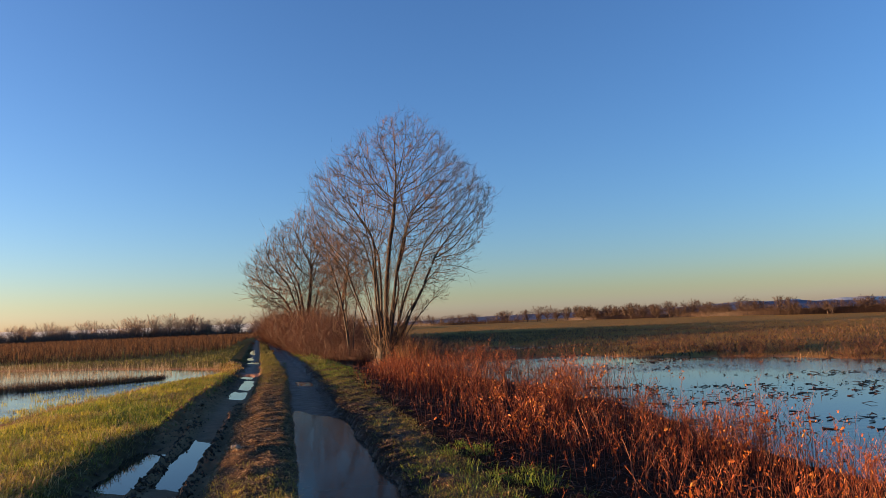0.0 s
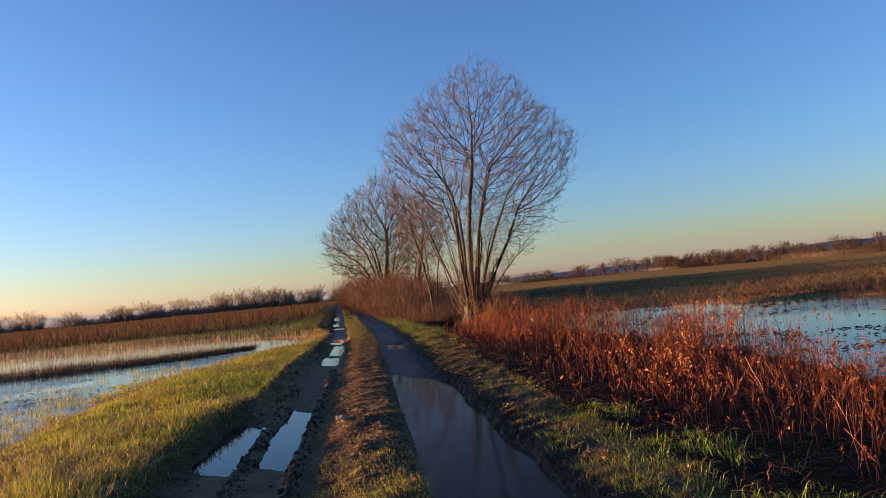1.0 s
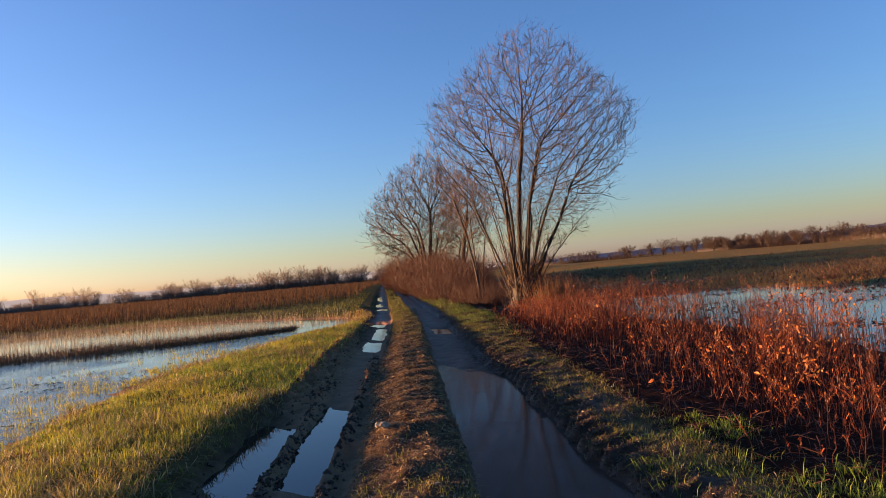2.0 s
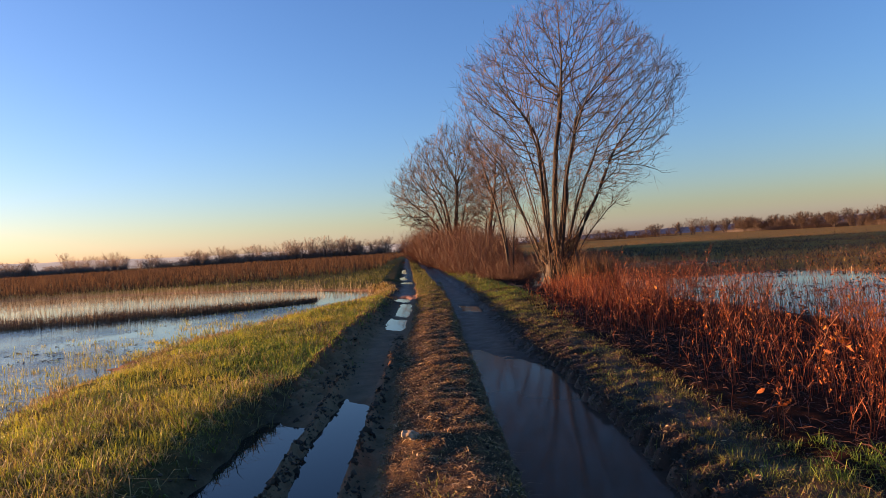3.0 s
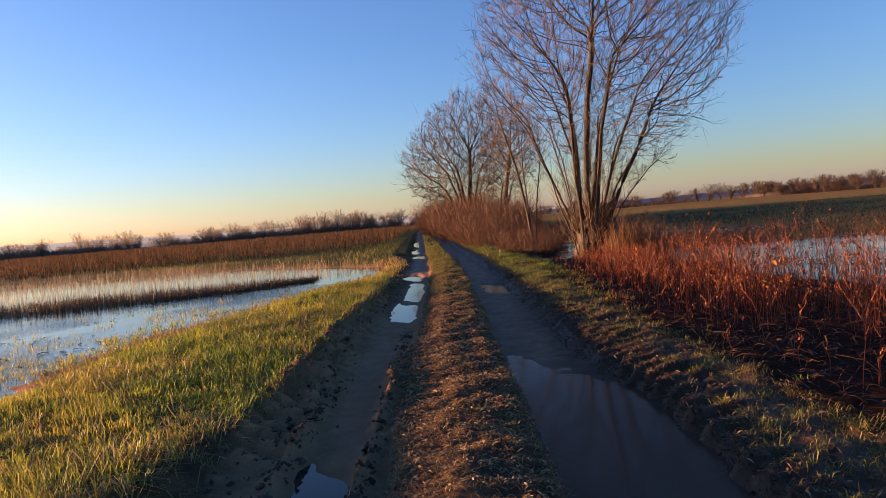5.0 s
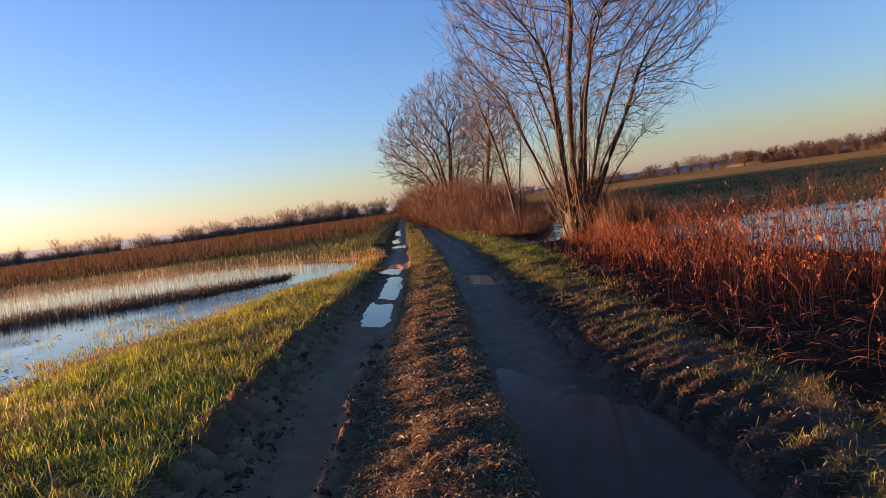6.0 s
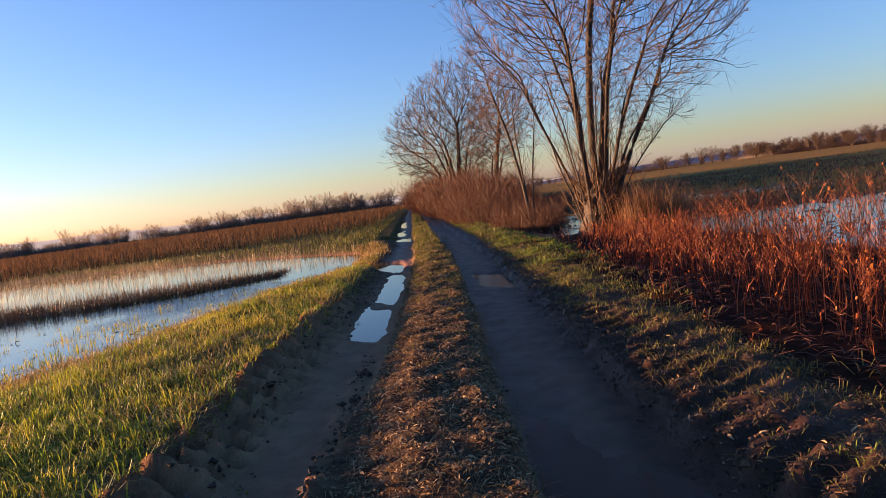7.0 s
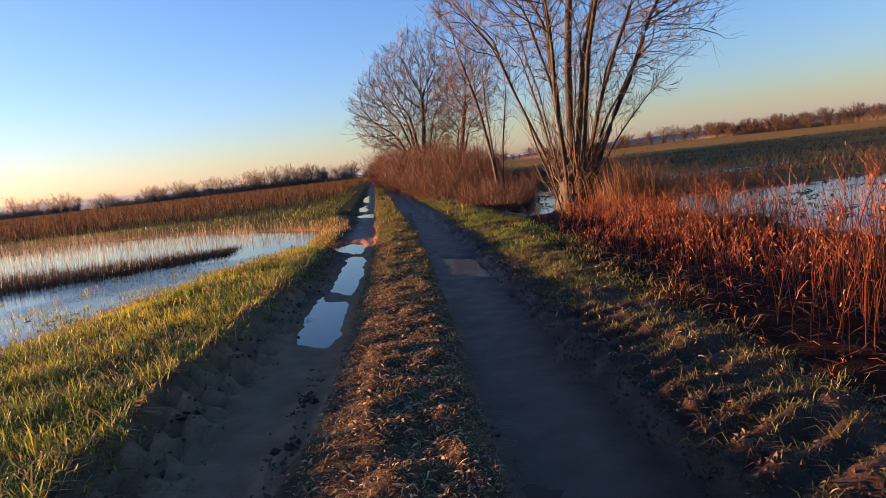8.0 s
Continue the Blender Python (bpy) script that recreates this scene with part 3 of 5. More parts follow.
def colonise(stems, cloud, gap, reach, kill, rounds, ahead, rise, rs):
    """Grows a branching skeleton from the stems into the cloud. Gives nodes and each one's parent."""
    pos, par, way = [], [], []
    for line in stems:
        ln = np.linalg.norm(np.diff(line, axis=0), axis=1)
        at = np.concatenate([[0], np.cumsum(ln)])
        t = np.arange(0, at[-1], gap)
        pts = np.stack([np.interp(t, at, line[:, k]) for k in range(3)], -1)
        for i, q in enumerate(pts):
            par.append(len(pos) - 1 if i else -1)
            pos.append(q)
            way.append(q - pts[i - 1] if i else np.array([0, 0, 1.0]))
    pos, way, par = np.array(pos), np.array(way), np.array(par)
    way /= np.linalg.norm(way, axis=1, keepdims=True) + 1e-9
    born = np.zeros(len(pos), int)
    live = np.array(cloud)
    best, who = np.full(len(live), 1e9), np.zeros(len(live), int)
    fresh = 0
    for _ in range(rounds):
        d = np.linalg.norm(live[:, None] - pos[None, fresh:], axis=2)
        j = d.argmin(1)
        near = d[np.arange(len(live)), j]
        who, best = np.where(near < best, j + fresh, who), np.minimum(near, best)
        keep = best > kill
        live, best, who = live[keep], best[keep], who[keep]
        pull = best < reach
        if not pull.any():
            break
        to = (live[pull] - pos[who[pull]]) / best[pull][:, None]
        total = np.zeros_like(pos)
        np.add.at(total, who[pull], to)
        act = np.unique(who[pull])
        act = act[born[act] < 3]
        if not len(act):
            break
        g = total[act]
        g = g / (np.linalg.norm(g, axis=1, keepdims=True) + 1e-9) + ahead * way[act] + np.array([0, 0, rise]) + rs.normal(size=g.shape) * 0.10
        g /= np.linalg.norm(g, axis=1, keepdims=True)
        born[act] += 1
        fresh = len(pos)
        pos = np.concatenate([pos, pos[act] + g * gap])
        way, par, born = np.concatenate([way, g]), np.concatenate([par, act]), np.concatenate([born, np.zeros(len(act), int)])
    return pos, par


def limbs(pos, par, tip, power):
    """Radii by the pipe rule, and the skeleton cut into runs that follow the thicker fork: (node list, stem number, depth)."""
    n = len(pos)
    area, kids = np.zeros(n), [[] for _ in range(n)]
    for i in range(n - 1, -1, -1):
        area[i] = max(area[i], tip ** power)
        if par[i] >= 0:
            area[par[i]] += area[i]
            kids[par[i]].append(i)
    rad = area ** (1 / power)
    runs, todo = [], [(i, -1, k, 0) for k, i in enumerate(np.flatnonzero(par < 0))]
    while todo:
        i, before, stem, level = todo.pop()
        run = [before, i] if before >= 0 else [i]
        while kids[i]:
            best = max(kids[i], key=lambda c: area[c])
            todo.extend((c, i, stem, level + 1) for c in kids[i] if c != best)
            i = best
            run.append(i)
        if len(run) > 1:
            runs.append((run, stem, level))
    return rad, runs


def even_line(pts, rad, p):
    s = np.concatenate([[0], np.cumsum(np.linalg.norm(np.diff(pts, axis=0), axis=1))])
    t = np.linspace(0, s[-1], p)
    return np.stack([np.interp(t, s, pts[:, k]) for k in range(3)], -1), np.interp(t, s, rad)


def eased(pts, times):
    pts = pts.copy()
    for _ in range(times):
        pts[1:-1] = (pts[:-2] + pts[2:] + 2 * pts[1:-1]) / 4
    return pts


def stem_lines(tips, rs, foot_width, wob):
    """One gently bowed line from the foot to each tip."""
    out = []
    for x, y, z in tips:
        tip = np.array([x, y, z])
        foot = np.array([np.clip(x * 0.16, -foot_width, foot_width), np.clip(y * 0.14, -foot_width, foot_width), -0.1])
        low = foot + np.array([0.09 * x, 0.09 * y, 0.25 * z])
        mid = foot + np.array([0.40 * x, 0.40 * y, 0.60 * z])
        line = smooth_line([tuple(foot), tuple(low), tuple(mid), tuple(tip)], 30, rs, 0)
        drift_by = eased(np.cumsum(rs.normal(size=line.shape) * wob, axis=0), 4) * np.linspace(0, 1, 30)[:, None]
        out.append(line + drift_by)
    return out


def bare_tree(name, place, tips, profile, label, seed, cloud=9000, gap=0.16, reach=2.0, kill=0.26, tip=0.0054, power=2.15, depth=0.9, twig=0.005, shoots=(8, 0.8), thick=0.012, foot_width=0.4, wob=0.05, low_gap=0.3, bole=None, rise=0.12, ahead=0.9):
    """A leafless tree: stems, their larger branches, and a crown of fine twigs grown into the crown's shape."""
    rs = np.random.default_rng(seed)
    root = new(name)
    root.location = place
    tagged(root, label, "tree")
    pos, par = colonise(stem_lines(tips, rs, foot_width, wob), crown_cloud(rs, cloud, profile, depth, low_gap), gap, reach, kill, 70, ahead, rise, rs)
    rad, runs = limbs(pos, par, tip, power)
    stems, fine, small, bare = {}, [], [], []
    for run, stem, level in sorted(runs, key=lambda q: q[2]):
        pts, r = eased(pos[run], 2), rad[run].copy()
        if level:
            r[0] = r[1]
        lead = r[0]
        if level == 0:
            line, rr = even_line(pts, r, max(10, len(run) // 2))
            line[0, 2] -= 0.1
            rr = rr * (1 + 0.5 * np.exp(-line[:, 2] / (0.12 * line[:, 2].max())))
            bare.append(even_line(pts, r * 0 + twig * 1.6, 14))
            V, F = tubes(line[None], rr[None], 9)
            stems[stem] = part("stem", mesh_from("stem", V, F, M_BARK, True), root)
        elif lead > thick and len(run) > 4:
            line, rr = even_line(pts, r, max(5, len(run) // 2))
            V, F = tubes(line[None], rr[None], 6)
            part("branch", mesh_from("branch", V, F, M_BARK, True), stems[stem])
        else:
            small.append(even_line(pts, r, 5))
        end = max(0, len(run) - 6)
        if level == 0 or lead > thick:
            fine.append(even_line(pts[end:], r[end:], 5))
    if bole:
        hgt, wide = bole
        zz = np.array([-0.15, 0.0, 0.12, 0.3, 0.45, 0.6, 0.75, 0.9, 1.0]) * hgt
        rr = wide * np.array([1.0, 0.8, 0.72, 0.74, 0.78, 0.72, 0.54, 0.28, 0.04])
        path = np.stack([0.05 + 0.12 * zz + 0.03 * np.sin(zz * 3), 0.04 * np.cos(zz * 4), zz], -1)[None]
        V, F = tubes(path, rr[None], 24)
        ang = np.arctan2(V[:, 1], V[:, 0])
        V[:, :2] *= (1 + 0.16 * np.sin(ang * 5 + V[:, 2] * 2) + 0.10 * np.sin(ang * 9 + 1.0))[:, None]
        part("trunk", mesh_from("trunk", V, F, M_BARK, True), root)
        # young shoots crowding out of the trunk's head
        n = 170
        az, up0 = rs.random(n) * 2 * np.pi, hgt * rs.uniform(0.02, 0.95, n)
        foot = np.stack([0.05 + 0.12 * up0 + 0.6 * wide * np.cos(az), 0.7 * wide * np.sin(az), up0], -1)
        tall, out = 0.3 + 1.9 * rs.random(n) ** 2, rs.uniform(0.1, 0.9, n)
        tt = np.linspace(0, 1, 6)[None, :]
        shoot = np.stack([foot[:, :1] + (np.cos(az) * out)[:, None] * tt ** 0.8, foot[:, 1:2] + (np.sin(az) * out)[:, None] * tt ** 0.8, foot[:, 2:] + tall[:, None] * tt], -1)
        shoot[:, 1:] += np.cumsum(rs.normal(size=(n, 5, 3)) * 0.06, axis=1)
        V, F = tubes(shoot, (0.006 + 0.016 * rs.random((n, 1)) ** 2) * (1 - 0.75 * tt), 4)
        tagged(part("young_growth", mesh_from("young_growth", V, F, M_TWIG), root, "young shoots crowding out of the trunk's head"), kind="stuff")
    P, R = np.stack([q[0] for q in small]), np.stack([q[1] for q in small])
    Q, T = np.concatenate([P, np.stack([q[0] for q in fine])]), np.concatenate([R, np.stack([q[1] for q in fine])])
    count, share = shoots
    b, q = sprout(rs, Q, T, count, 0.15, share, 34, 0.3, 0.14, 4, 0.7, t1=1.0, rmin=twig)
    c, w = sprout(rs, b, q, 2, 0.3, 0.6, 36, 0.3, 0.16, 3, 0.7, rmin=twig * 0.85)
    # thin side shoots along the bare lower stems
    S, Z = np.stack([q[0] for q in bare]), np.stack([q[1] for q in bare])
    e, z = sprout(rs, S, Z, 16, 0.16, 0.15, 38, 0.5, 0.12, 5, 0.9, t1=0.7, rmin=twig)
    g, v = sprout(rs, e, z, 4, 0.25, 0.5, 38, 0.3, 0.14, 3, 0.7, rmin=twig * 0.85)
    crown = mesh_from("crown", *join(tubes(P, R, 4), ribbons(b, q, rs), ribbons(c, w, rs), tubes(e, z, 3), ribbons(g, v, rs)), M_TWIG)
    tagged(part("crown", crown, root, "haze of fine bare twigs"), kind="stuff")
    return root


# the many-stemmed willow beside the track: stem ends, and the crown's reach by height
WILLOW_TIPS = [(-1.0, 0.3, 5.0), (-0.6, -0.6, 5.6), (-0.1, 0.3, 5.2), (0.5, 0.1, 7.0), (0.8, 0.6, 5.4), (1.2, 0.2, 6.4), (1.5, -0.3, 4.8),
               (2.6, -0.5, 4.8), (1.8, 0.6, 3.3), (-1.8, -0.6, 3.6), (-1.5, 0.9, 4.6), (0.1, 1.4, 5.2), (0.8, -1.3, 5.2), (1.4, 1.2, 4.6),
               (-0.8, -1.3, 4.6), (-0.5, 1.5, 4.0), (1.1, -1.4, 4.0), (1.5, 0.3, 2.2), (2.2, -0.4, 2.9), (0.2, -0.7, 4.6), (-0.4, 0.9, 5.0), (0.9, -0.1, 4.0), (-1.2, -0.2, 2.8)]
WILLOW_CROWN = [(1.8, -0.2, 1.4), (2.6, -0.6, 2.5), (3.4, -1.3, 3.2), (4.3, -2.3, 3.8), (5.2, -3.2, 4.5), (6.2, -3.4, 5.0), (7.2, -3.4, 5.4), (8.0, -3.0, 4.8), (9.0, -2.0, 3.8), (10.0, -0.8, 3.0), (10.8, 0.2, 2.1), (11.2, 0.8, 1.4)]
bare_tree("willow_tree", (4.45, 29.0, -0.15), WILLOW_TIPS, WILLOW_CROWN, "tall bare many-stemmed willow tree, sunlit grey-brown bark", 3, bole=(1.7, 0.60))

# the round willow rising from the brush, and the leaning one close behind it
FAR_TIPS = [(0.4, 0, 10.0), (-2.2, 0.5, 7.5), (-3.6, -1, 6.0), (1.6, 0.6, 8.0), (-1.0, 1.8, 8.0), (0.6, -2.0, 7.5), (2.6, 0.8, 5.8), (-1.4, -1.6, 6.8), (-3.0, 1.0, 4.6), (2.0, 2.0, 5.4)]
FAR_CROWN = [(2.5, -3.5, 2.5), (5.0, -7.4, 4.6), (8.0, -8.4, 5.6), (11.0, -7.6, 5.6), (14.0, -5.6, 4.8), (16.0, -3.4, 3.4), (18.2, -0.6, 1.6)]
bare_tree("willow_tree", (3.6, 95.0, 0.0), FAR_TIPS, FAR_CROWN, "large bare willow with a rounded crown rising from brush", 5, 5200, 0.36, 3.6, 0.55, tip=0.017, twig=0.017, thick=0.05, foot_width=0.8, wob=0.05)
LEANING_TIPS = [(1.4, 0, 7.6), (0.2, 0.5, 5.4), (2.0, 0.3, 5.6)]
LEANING_CROWN = [(3.0, -1.2, 1.6), (5.5, -2.2, 3.6), (8.0, -2.2, 4.8), (10.5, -1.2, 4.6), (12.5, 0.4, 3.6), (13.6, 1.4, 2.6)]
bare_tree("willow_tree", (6.4, 80.0, 0.0), LEANING_TIPS, LEANING_CROWN, "bare leaning willow standing close behind the brush", 9, 2400, 0.33, 3.0, 0.45, tip=0.016, twig=0.015, thick=0.045, wob=0.04)
SAPLING_TIPS = [(-1.4, 0, 6.0), (-0.4, 0.4, 4.4), (0.4, 0.2, 4.4)]
SAPLING_CROWN = [(1.8, -0.5, 0.4), (3.0, -1.2, 0.8), (4.5, -1.9, 0.8), (6.0, -2.3, 0.2), (7.4, -2.0, -1.2)]
bare_tree("young_willow", (3.75, 36.0, -0.15), SAPLING_TIPS, SAPLING_CROWN, "slender bare young willow leaning at the water's edge", 12, 700, 0.16, 1.6, 0.24, tip=0.0056, twig=0.005, foot_width=0.08, wob=0.03)


def brush(seed, n, height, spread):
    """One leafless shrub as a mesh: a dense fan of fine stems."""
    rs = np.random.default_rng(seed)
    a = rs.random(n) * 2 * np.pi
    r = spread * np.sqrt(rs.random(n)) * 0.55
    base = np.stack([r * np.cos(a), r * np.sin(a), np.full(n, -0.15)], -1)
    lean = (0.12 + 0.5 * rs.random(n)) * spread
    H = height * (0.3 + 0.75 * rs.random(n) ** 1.3) * (1 - 0.4 * (r / spread))
    tip = base + np.stack([lean * np.cos(a), lean * np.sin(a), H], -1)
    t = np.linspace(0, 1, 4)[None, :, None]
    paths = base[:, None] * (1 - t) + tip[:, None] * t + rs.normal(size=(n, 4, 3)) * 0.16 * t
    R = np.full((n, 4), 0.0105) * (1 - 0.6 * np.linspace(0, 1, 4))
    s, q = sprout(rs, paths, R, 10, 0.12, 0.42, 52, 0.4, 0.2, 3, 0.7, rmin=0.006)
    return mesh_from("stem_clump", *ribbons(paths, R, rs), M_BRUSH), mesh_from("crown", *ribbons(s, q, rs), M_BRUSH)


def shrub(meshes, place, label, group):
    """A leafless shrub: an Empty at its base with its clump of stems and its twiggy crown."""
    root = new("shrub")
    root.matrix_basis = place
    part("stem_clump", meshes[0], root)
    part("crown", meshes[1], root)
    tagged(root, label, "shrub", group)


BRUSHES = [brush(40 + i, 128, 2.2, 1.8) for i in range(4)]
rs = np.random.default_rng(77)
k = 0
for y in np.concatenate([np.arange(38.0, 60, 1.2), np.arange(60, 118, 2.7)]):
    for lane in range(3 if y > 54 else 2):
        x = float(bend(np.array(y))) + 3.2 + lane * 1.5 + rs.uniform(-0.9, 0.8)
        sc = np.interp(y, [30, 38, 44, 60, 80, 100], [0.4, 0.55, 0.95, 1.35, 1.9, 2.2]) * rs.uniform(0.6, 1.25)
        turn = pose(x, float(y), float(ground_z(x, y)), 0, 0, rs.uniform(0, 360)) @ Matrix.Diagonal((sc * 1.05, sc * 1.05, sc, 1))
        shrub(BRUSHES[k % 4], turn, "bare russet-brown shrub in the brush hedge beside the track", "brush hedge")
        k += 1


for y, x, sc in ((33.0, 3.3, 0.5), (34.0, 3.9, 0.55), (34.6, 2.7, 0.55), (35.4, 4.0, 0.6), (36.6, 2.9, 0.65), (37.4, 3.9, 0.65)):
    turn = pose(x, y, float(ground_z(x, y)), 0, 0, 70 * k) @ Matrix.Diagonal((sc * 0.9, sc * 0.9, sc, 1))
    shrub(BRUSHES[k % 4], turn, "low sparse leafless shrub at the water's edge", "brush hedge")
    k += 1


SCRUB = [brush(60 + i, 60, 1.7, 1.9) for i in range(3)]
rs = np.random.default_rng(79)
for i in range(34):
    y = 15 + 50 * (i + rs.random()) / 34
    x = float(right_far(np.array(y))) + rs.uniform(-0.5, 4.5)
    sc = rs.uniform(0.3, 0.6)
    turn = pose(x, y, float(ground_z(x, y)), 0, 0, rs.uniform(0, 360)) @ Matrix.Diagonal((sc * 1.3, sc * 1.3, sc, 1))
    shrub(SCRUB[i % 3], turn, "sparse dark brown shrub at the flood's far edge", "scrub along the far shore")


def scatter(name, label, pts, H, W, material, lean=(0.2, 0.9), yaw=None, category="grass", seed=1):
    r = np.random.default_rng(seed)
    n = len(pts)
    z = ground_z(pts[:, 0], pts[:, 1])
    P = np.stack([pts[:, 0], pts[:, 1], z - 0.01], -1)
    V, F = blades(P, H, W, r.random(n) * 2 * np.pi if yaw is None else yaw, r.uniform(lean[0], lean[1], n))
    return tagged(new(name, mesh_from(name, V, F, material)), label, category, kind="stuff")


def sample(seed, n, x0, x1, y0, y1, keep, dense_near=True):
    """Random places in a stretch, thinning with distance, kept by a mask."""
    r = np.random.default_rng(seed)
    f = r.random(n)
    y = y0 + (y1 - y0) * (f ** 1.7 if dense_near else f)
    x = r.uniform(x0, x1, n)
    m = keep(x, y, r.random(n))
    return np.stack([x[m], y[m]], -1), r


def clump(x, y, s, seed):
    return 0.5 + 0.5 * vnoise(x, y, s, seed, 3)


def tufts(seed, n, per, spread, x0, x1, y0, y1, keep, power=1.7):
    """Blades gathered in tufts: places, and each tuft's own size."""
    r = np.random.default_rng(seed)
    y = y0 + (y1 - y0) * r.random(n) ** power
    x = r.uniform(x0, x1, n)
    m = keep(x, y, r.random(n))
    x, y = x[m], y[m]
    size = 0.55 + 0.9 * r.random(len(x)) ** 1.5
    k = np.repeat(np.arange(len(x)), per)
    off = r.normal(size=(len(k), 2)) * (spread * size[k])[:, None]
    return np.stack([x[k], y[k]], -1) + off, size[k], np.arctan2(off[:, 1], off[:, 0]) + r.normal(size=len(k)) * 0.9, r


# grass on the left bank: a mixed sward, green tufts, straw, and drowned tufts along the shore
pts, size, yaw, r = tufts(101, 37000, 9, 0.05, -6.4, -1.2, 2.5, 34.0, lambda x, y, q: (left_depth(x, y) < 0.1) & (ground_z(x, y) > -0.1 - 0.05 * step(27, 29, y)) & (x + 0.22 * vnoise(x, y, 0.7, 91) < bank_edge(y)) & (q < 0.35 + 0.8 * clump(x, y, 0.5, 92)))
inner = step(0.0, 1.3, -left_depth(pts[:, 0], pts[:, 1]))
scatter("bank_grass", "yellow-green sunlit grass on the bank beside the rut", pts, (0.06 + 0.12 * r.random(len(pts))) * size * (0.15 + 0.9 * clump(pts[:, 0], pts[:, 1], 0.6, 93) + 0.5 * step(0.35, 0.7, clump(pts[:, 0], pts[:, 1], 0.22, 90))) * (0.4 + 0.6 * inner) * (0.6 + 0.4 * step(0.0, 0.35, bank_edge(pts[:, 1]) - pts[:, 0])), 0.0017 + 0.0022 * r.random(len(pts)) + 0.00016 * pts[:, 1], M_GRASS, (0.2, 1.7), yaw, seed=102)
pts, size, yaw, r = tufts(111, 13000, 7, 0.06, -6.6, -1.2, 4.0, 34.0, lambda x, y, q: (left_depth(x, y) < 0.3) & (ground_z(x, y) > -0.13) & (x + 0.25 * vnoise(x, y, 0.6, 94) < bank_edge(y) + 0.1) & (q < 1.5 * step(0.42, 0.68, clump(x, y, 0.9, 112)) + 0.12))
scatter("straw_grass", "bleached and rusty dead grass among the green", pts, (0.05 + 0.15 * r.random(len(pts))) * size, 0.0028 + 0.004 * r.random(len(pts)) + 0.00025 * pts[:, 1], M_STRAW, (0.6, 2.2), yaw, seed=113)
pts, size, yaw, r = tufts(114, 23000, 8, 0.06, -10.0, -3.0, -6.0, 28.0, lambda x, y, q: (left_depth(x, y) > -0.1) & (q < 1.0 * np.exp(-left_depth(x, y) / 1.2) * step(0.38, 0.66, clump(x, y, 0.8, 117)) + 0.05 * step(0.4, 0.6, clump(x, y, 1.6, 118)) * np.exp(-left_depth(x, y) / 2.5)), 1.25)
P3 = np.stack([pts[:, 0], pts[:, 1], np.full(len(pts), -0.17)], -1)
V, F = blades(P3, (0.05 + 0.10 * r.random(len(pts))) * size, 0.005 + 0.006 * r.random(len(pts)), yaw, r.uniform(0.3, 1.6, len(pts)))
tagged(new("drowned_grass", mesh_from("drowned_grass", V, F, M_GRASS)), "half-drowned grass tufts in the flood's edge", "grass", kind="stuff")
pts, size, yaw, r = tufts(155, 5200, 8, 0.05, -8.0, -2.0, -6.0, 30.0, lambda x, y, q: (np.abs(left_depth(x, y) + 0.1) < 0.45) & (q < 0.2 + 0.8 * clump(x, y, 0.4, 156)))
P3 = np.stack([pts[:, 0], pts[:, 1], np.maximum(ground_z(pts[:, 0], pts[:, 1]), -0.155)], -1)
V, F = blades(P3, (0.03 + 0.08 * r.random(len(pts))) * size, 0.004 + 0.005 * r.random(len(pts)) + 0.0003 * pts[:, 1], yaw, r.uniform(0.8, 2.8, len(pts)))
tagged(new("shore_grass", mesh_from("shore_grass", V, F, M_VERGE)), "matted dying grass along the flood's ragged edge", "grass", kind="stuff")
pts, size, yaw, r = tufts(161, 4200, 8, 0.06, -6.4, -1.6, -10.0, 3.0, lambda x, y, q: (left_depth(x, y) < 0.1) & (x + 0.22 * vnoise(x, y, 0.7, 91) < bank_edge(y)), 1.0)
scatter("bank_grass", "yellow-green sunlit grass on the bank beside the rut", pts, (0.06 + 0.12 * r.random(len(pts))) * size, 0.005 + 0.005 * r.random(len(pts)), M_GRASS, (0.2, 1.7), yaw, seed=162)
# broad green blades low on the bank next to the mud
pts, size, yaw, r = tufts(115, 900, 7, 0.04, -2.6, -1.3, 4.0, 30.0, lambda x, y, q: (np.abs(x - bank_edge(y) + 0.12) < 0.25) & (ground_z(x, y) > -0.1) & (q < 0.7))
scatter("green_tufts", "fresh green grass tufts at the mud's edge", pts, (0.06 + 0.09 * r.random(len(pts))) * size, 0.004 + 0.004 * r.random(len(pts)) + 0.0002 * pts[:, 1], M_GREEN, (0.5, 1.8), yaw, seed=116)
pts, size, yaw, r = tufts(118, 3000, 8, 0.05, -2.5, -1.2, 4.0, 30.0, lambda x, y, q: (x > bank_edge(y) - 0.3) & (q < 1.1 * np.exp(-np.maximum(0, x - bank_edge(y)) / 0.16) * clump(x, y, 0.5, 119)))
scatter("matted_grass", "trodden dark green grass creeping onto the mud", pts, (0.03 + 0.06 * r.random(len(pts))) * size, 0.004 + 0.004 * r.random(len(pts)) + 0.0004 * pts[:, 1], M_VERGE, (0.8, 2.6), yaw, seed=119)
pts, size, yaw, r = tufts(174, 2600, 9, 0.06, -4.6, -1.6, 11.0, 26.0, lambda x, y, q: (left_depth(x, y) < 0.0) & (x < bank_edge(y)) & (q < 1.2 * step(0.4, 0.65, clump(x, y, 0.8, 175)) * step(11, 14, y)))
scatter("green_tufts", "fresh green grass tufts on the bank", pts, (0.06 + 0.11 * r.random(len(pts))) * size, 0.003 + 0.003 * r.random(len(pts)) + 0.0002 * pts[:, 1], M_GREEN, (0.4, 1.6), yaw, seed=176)
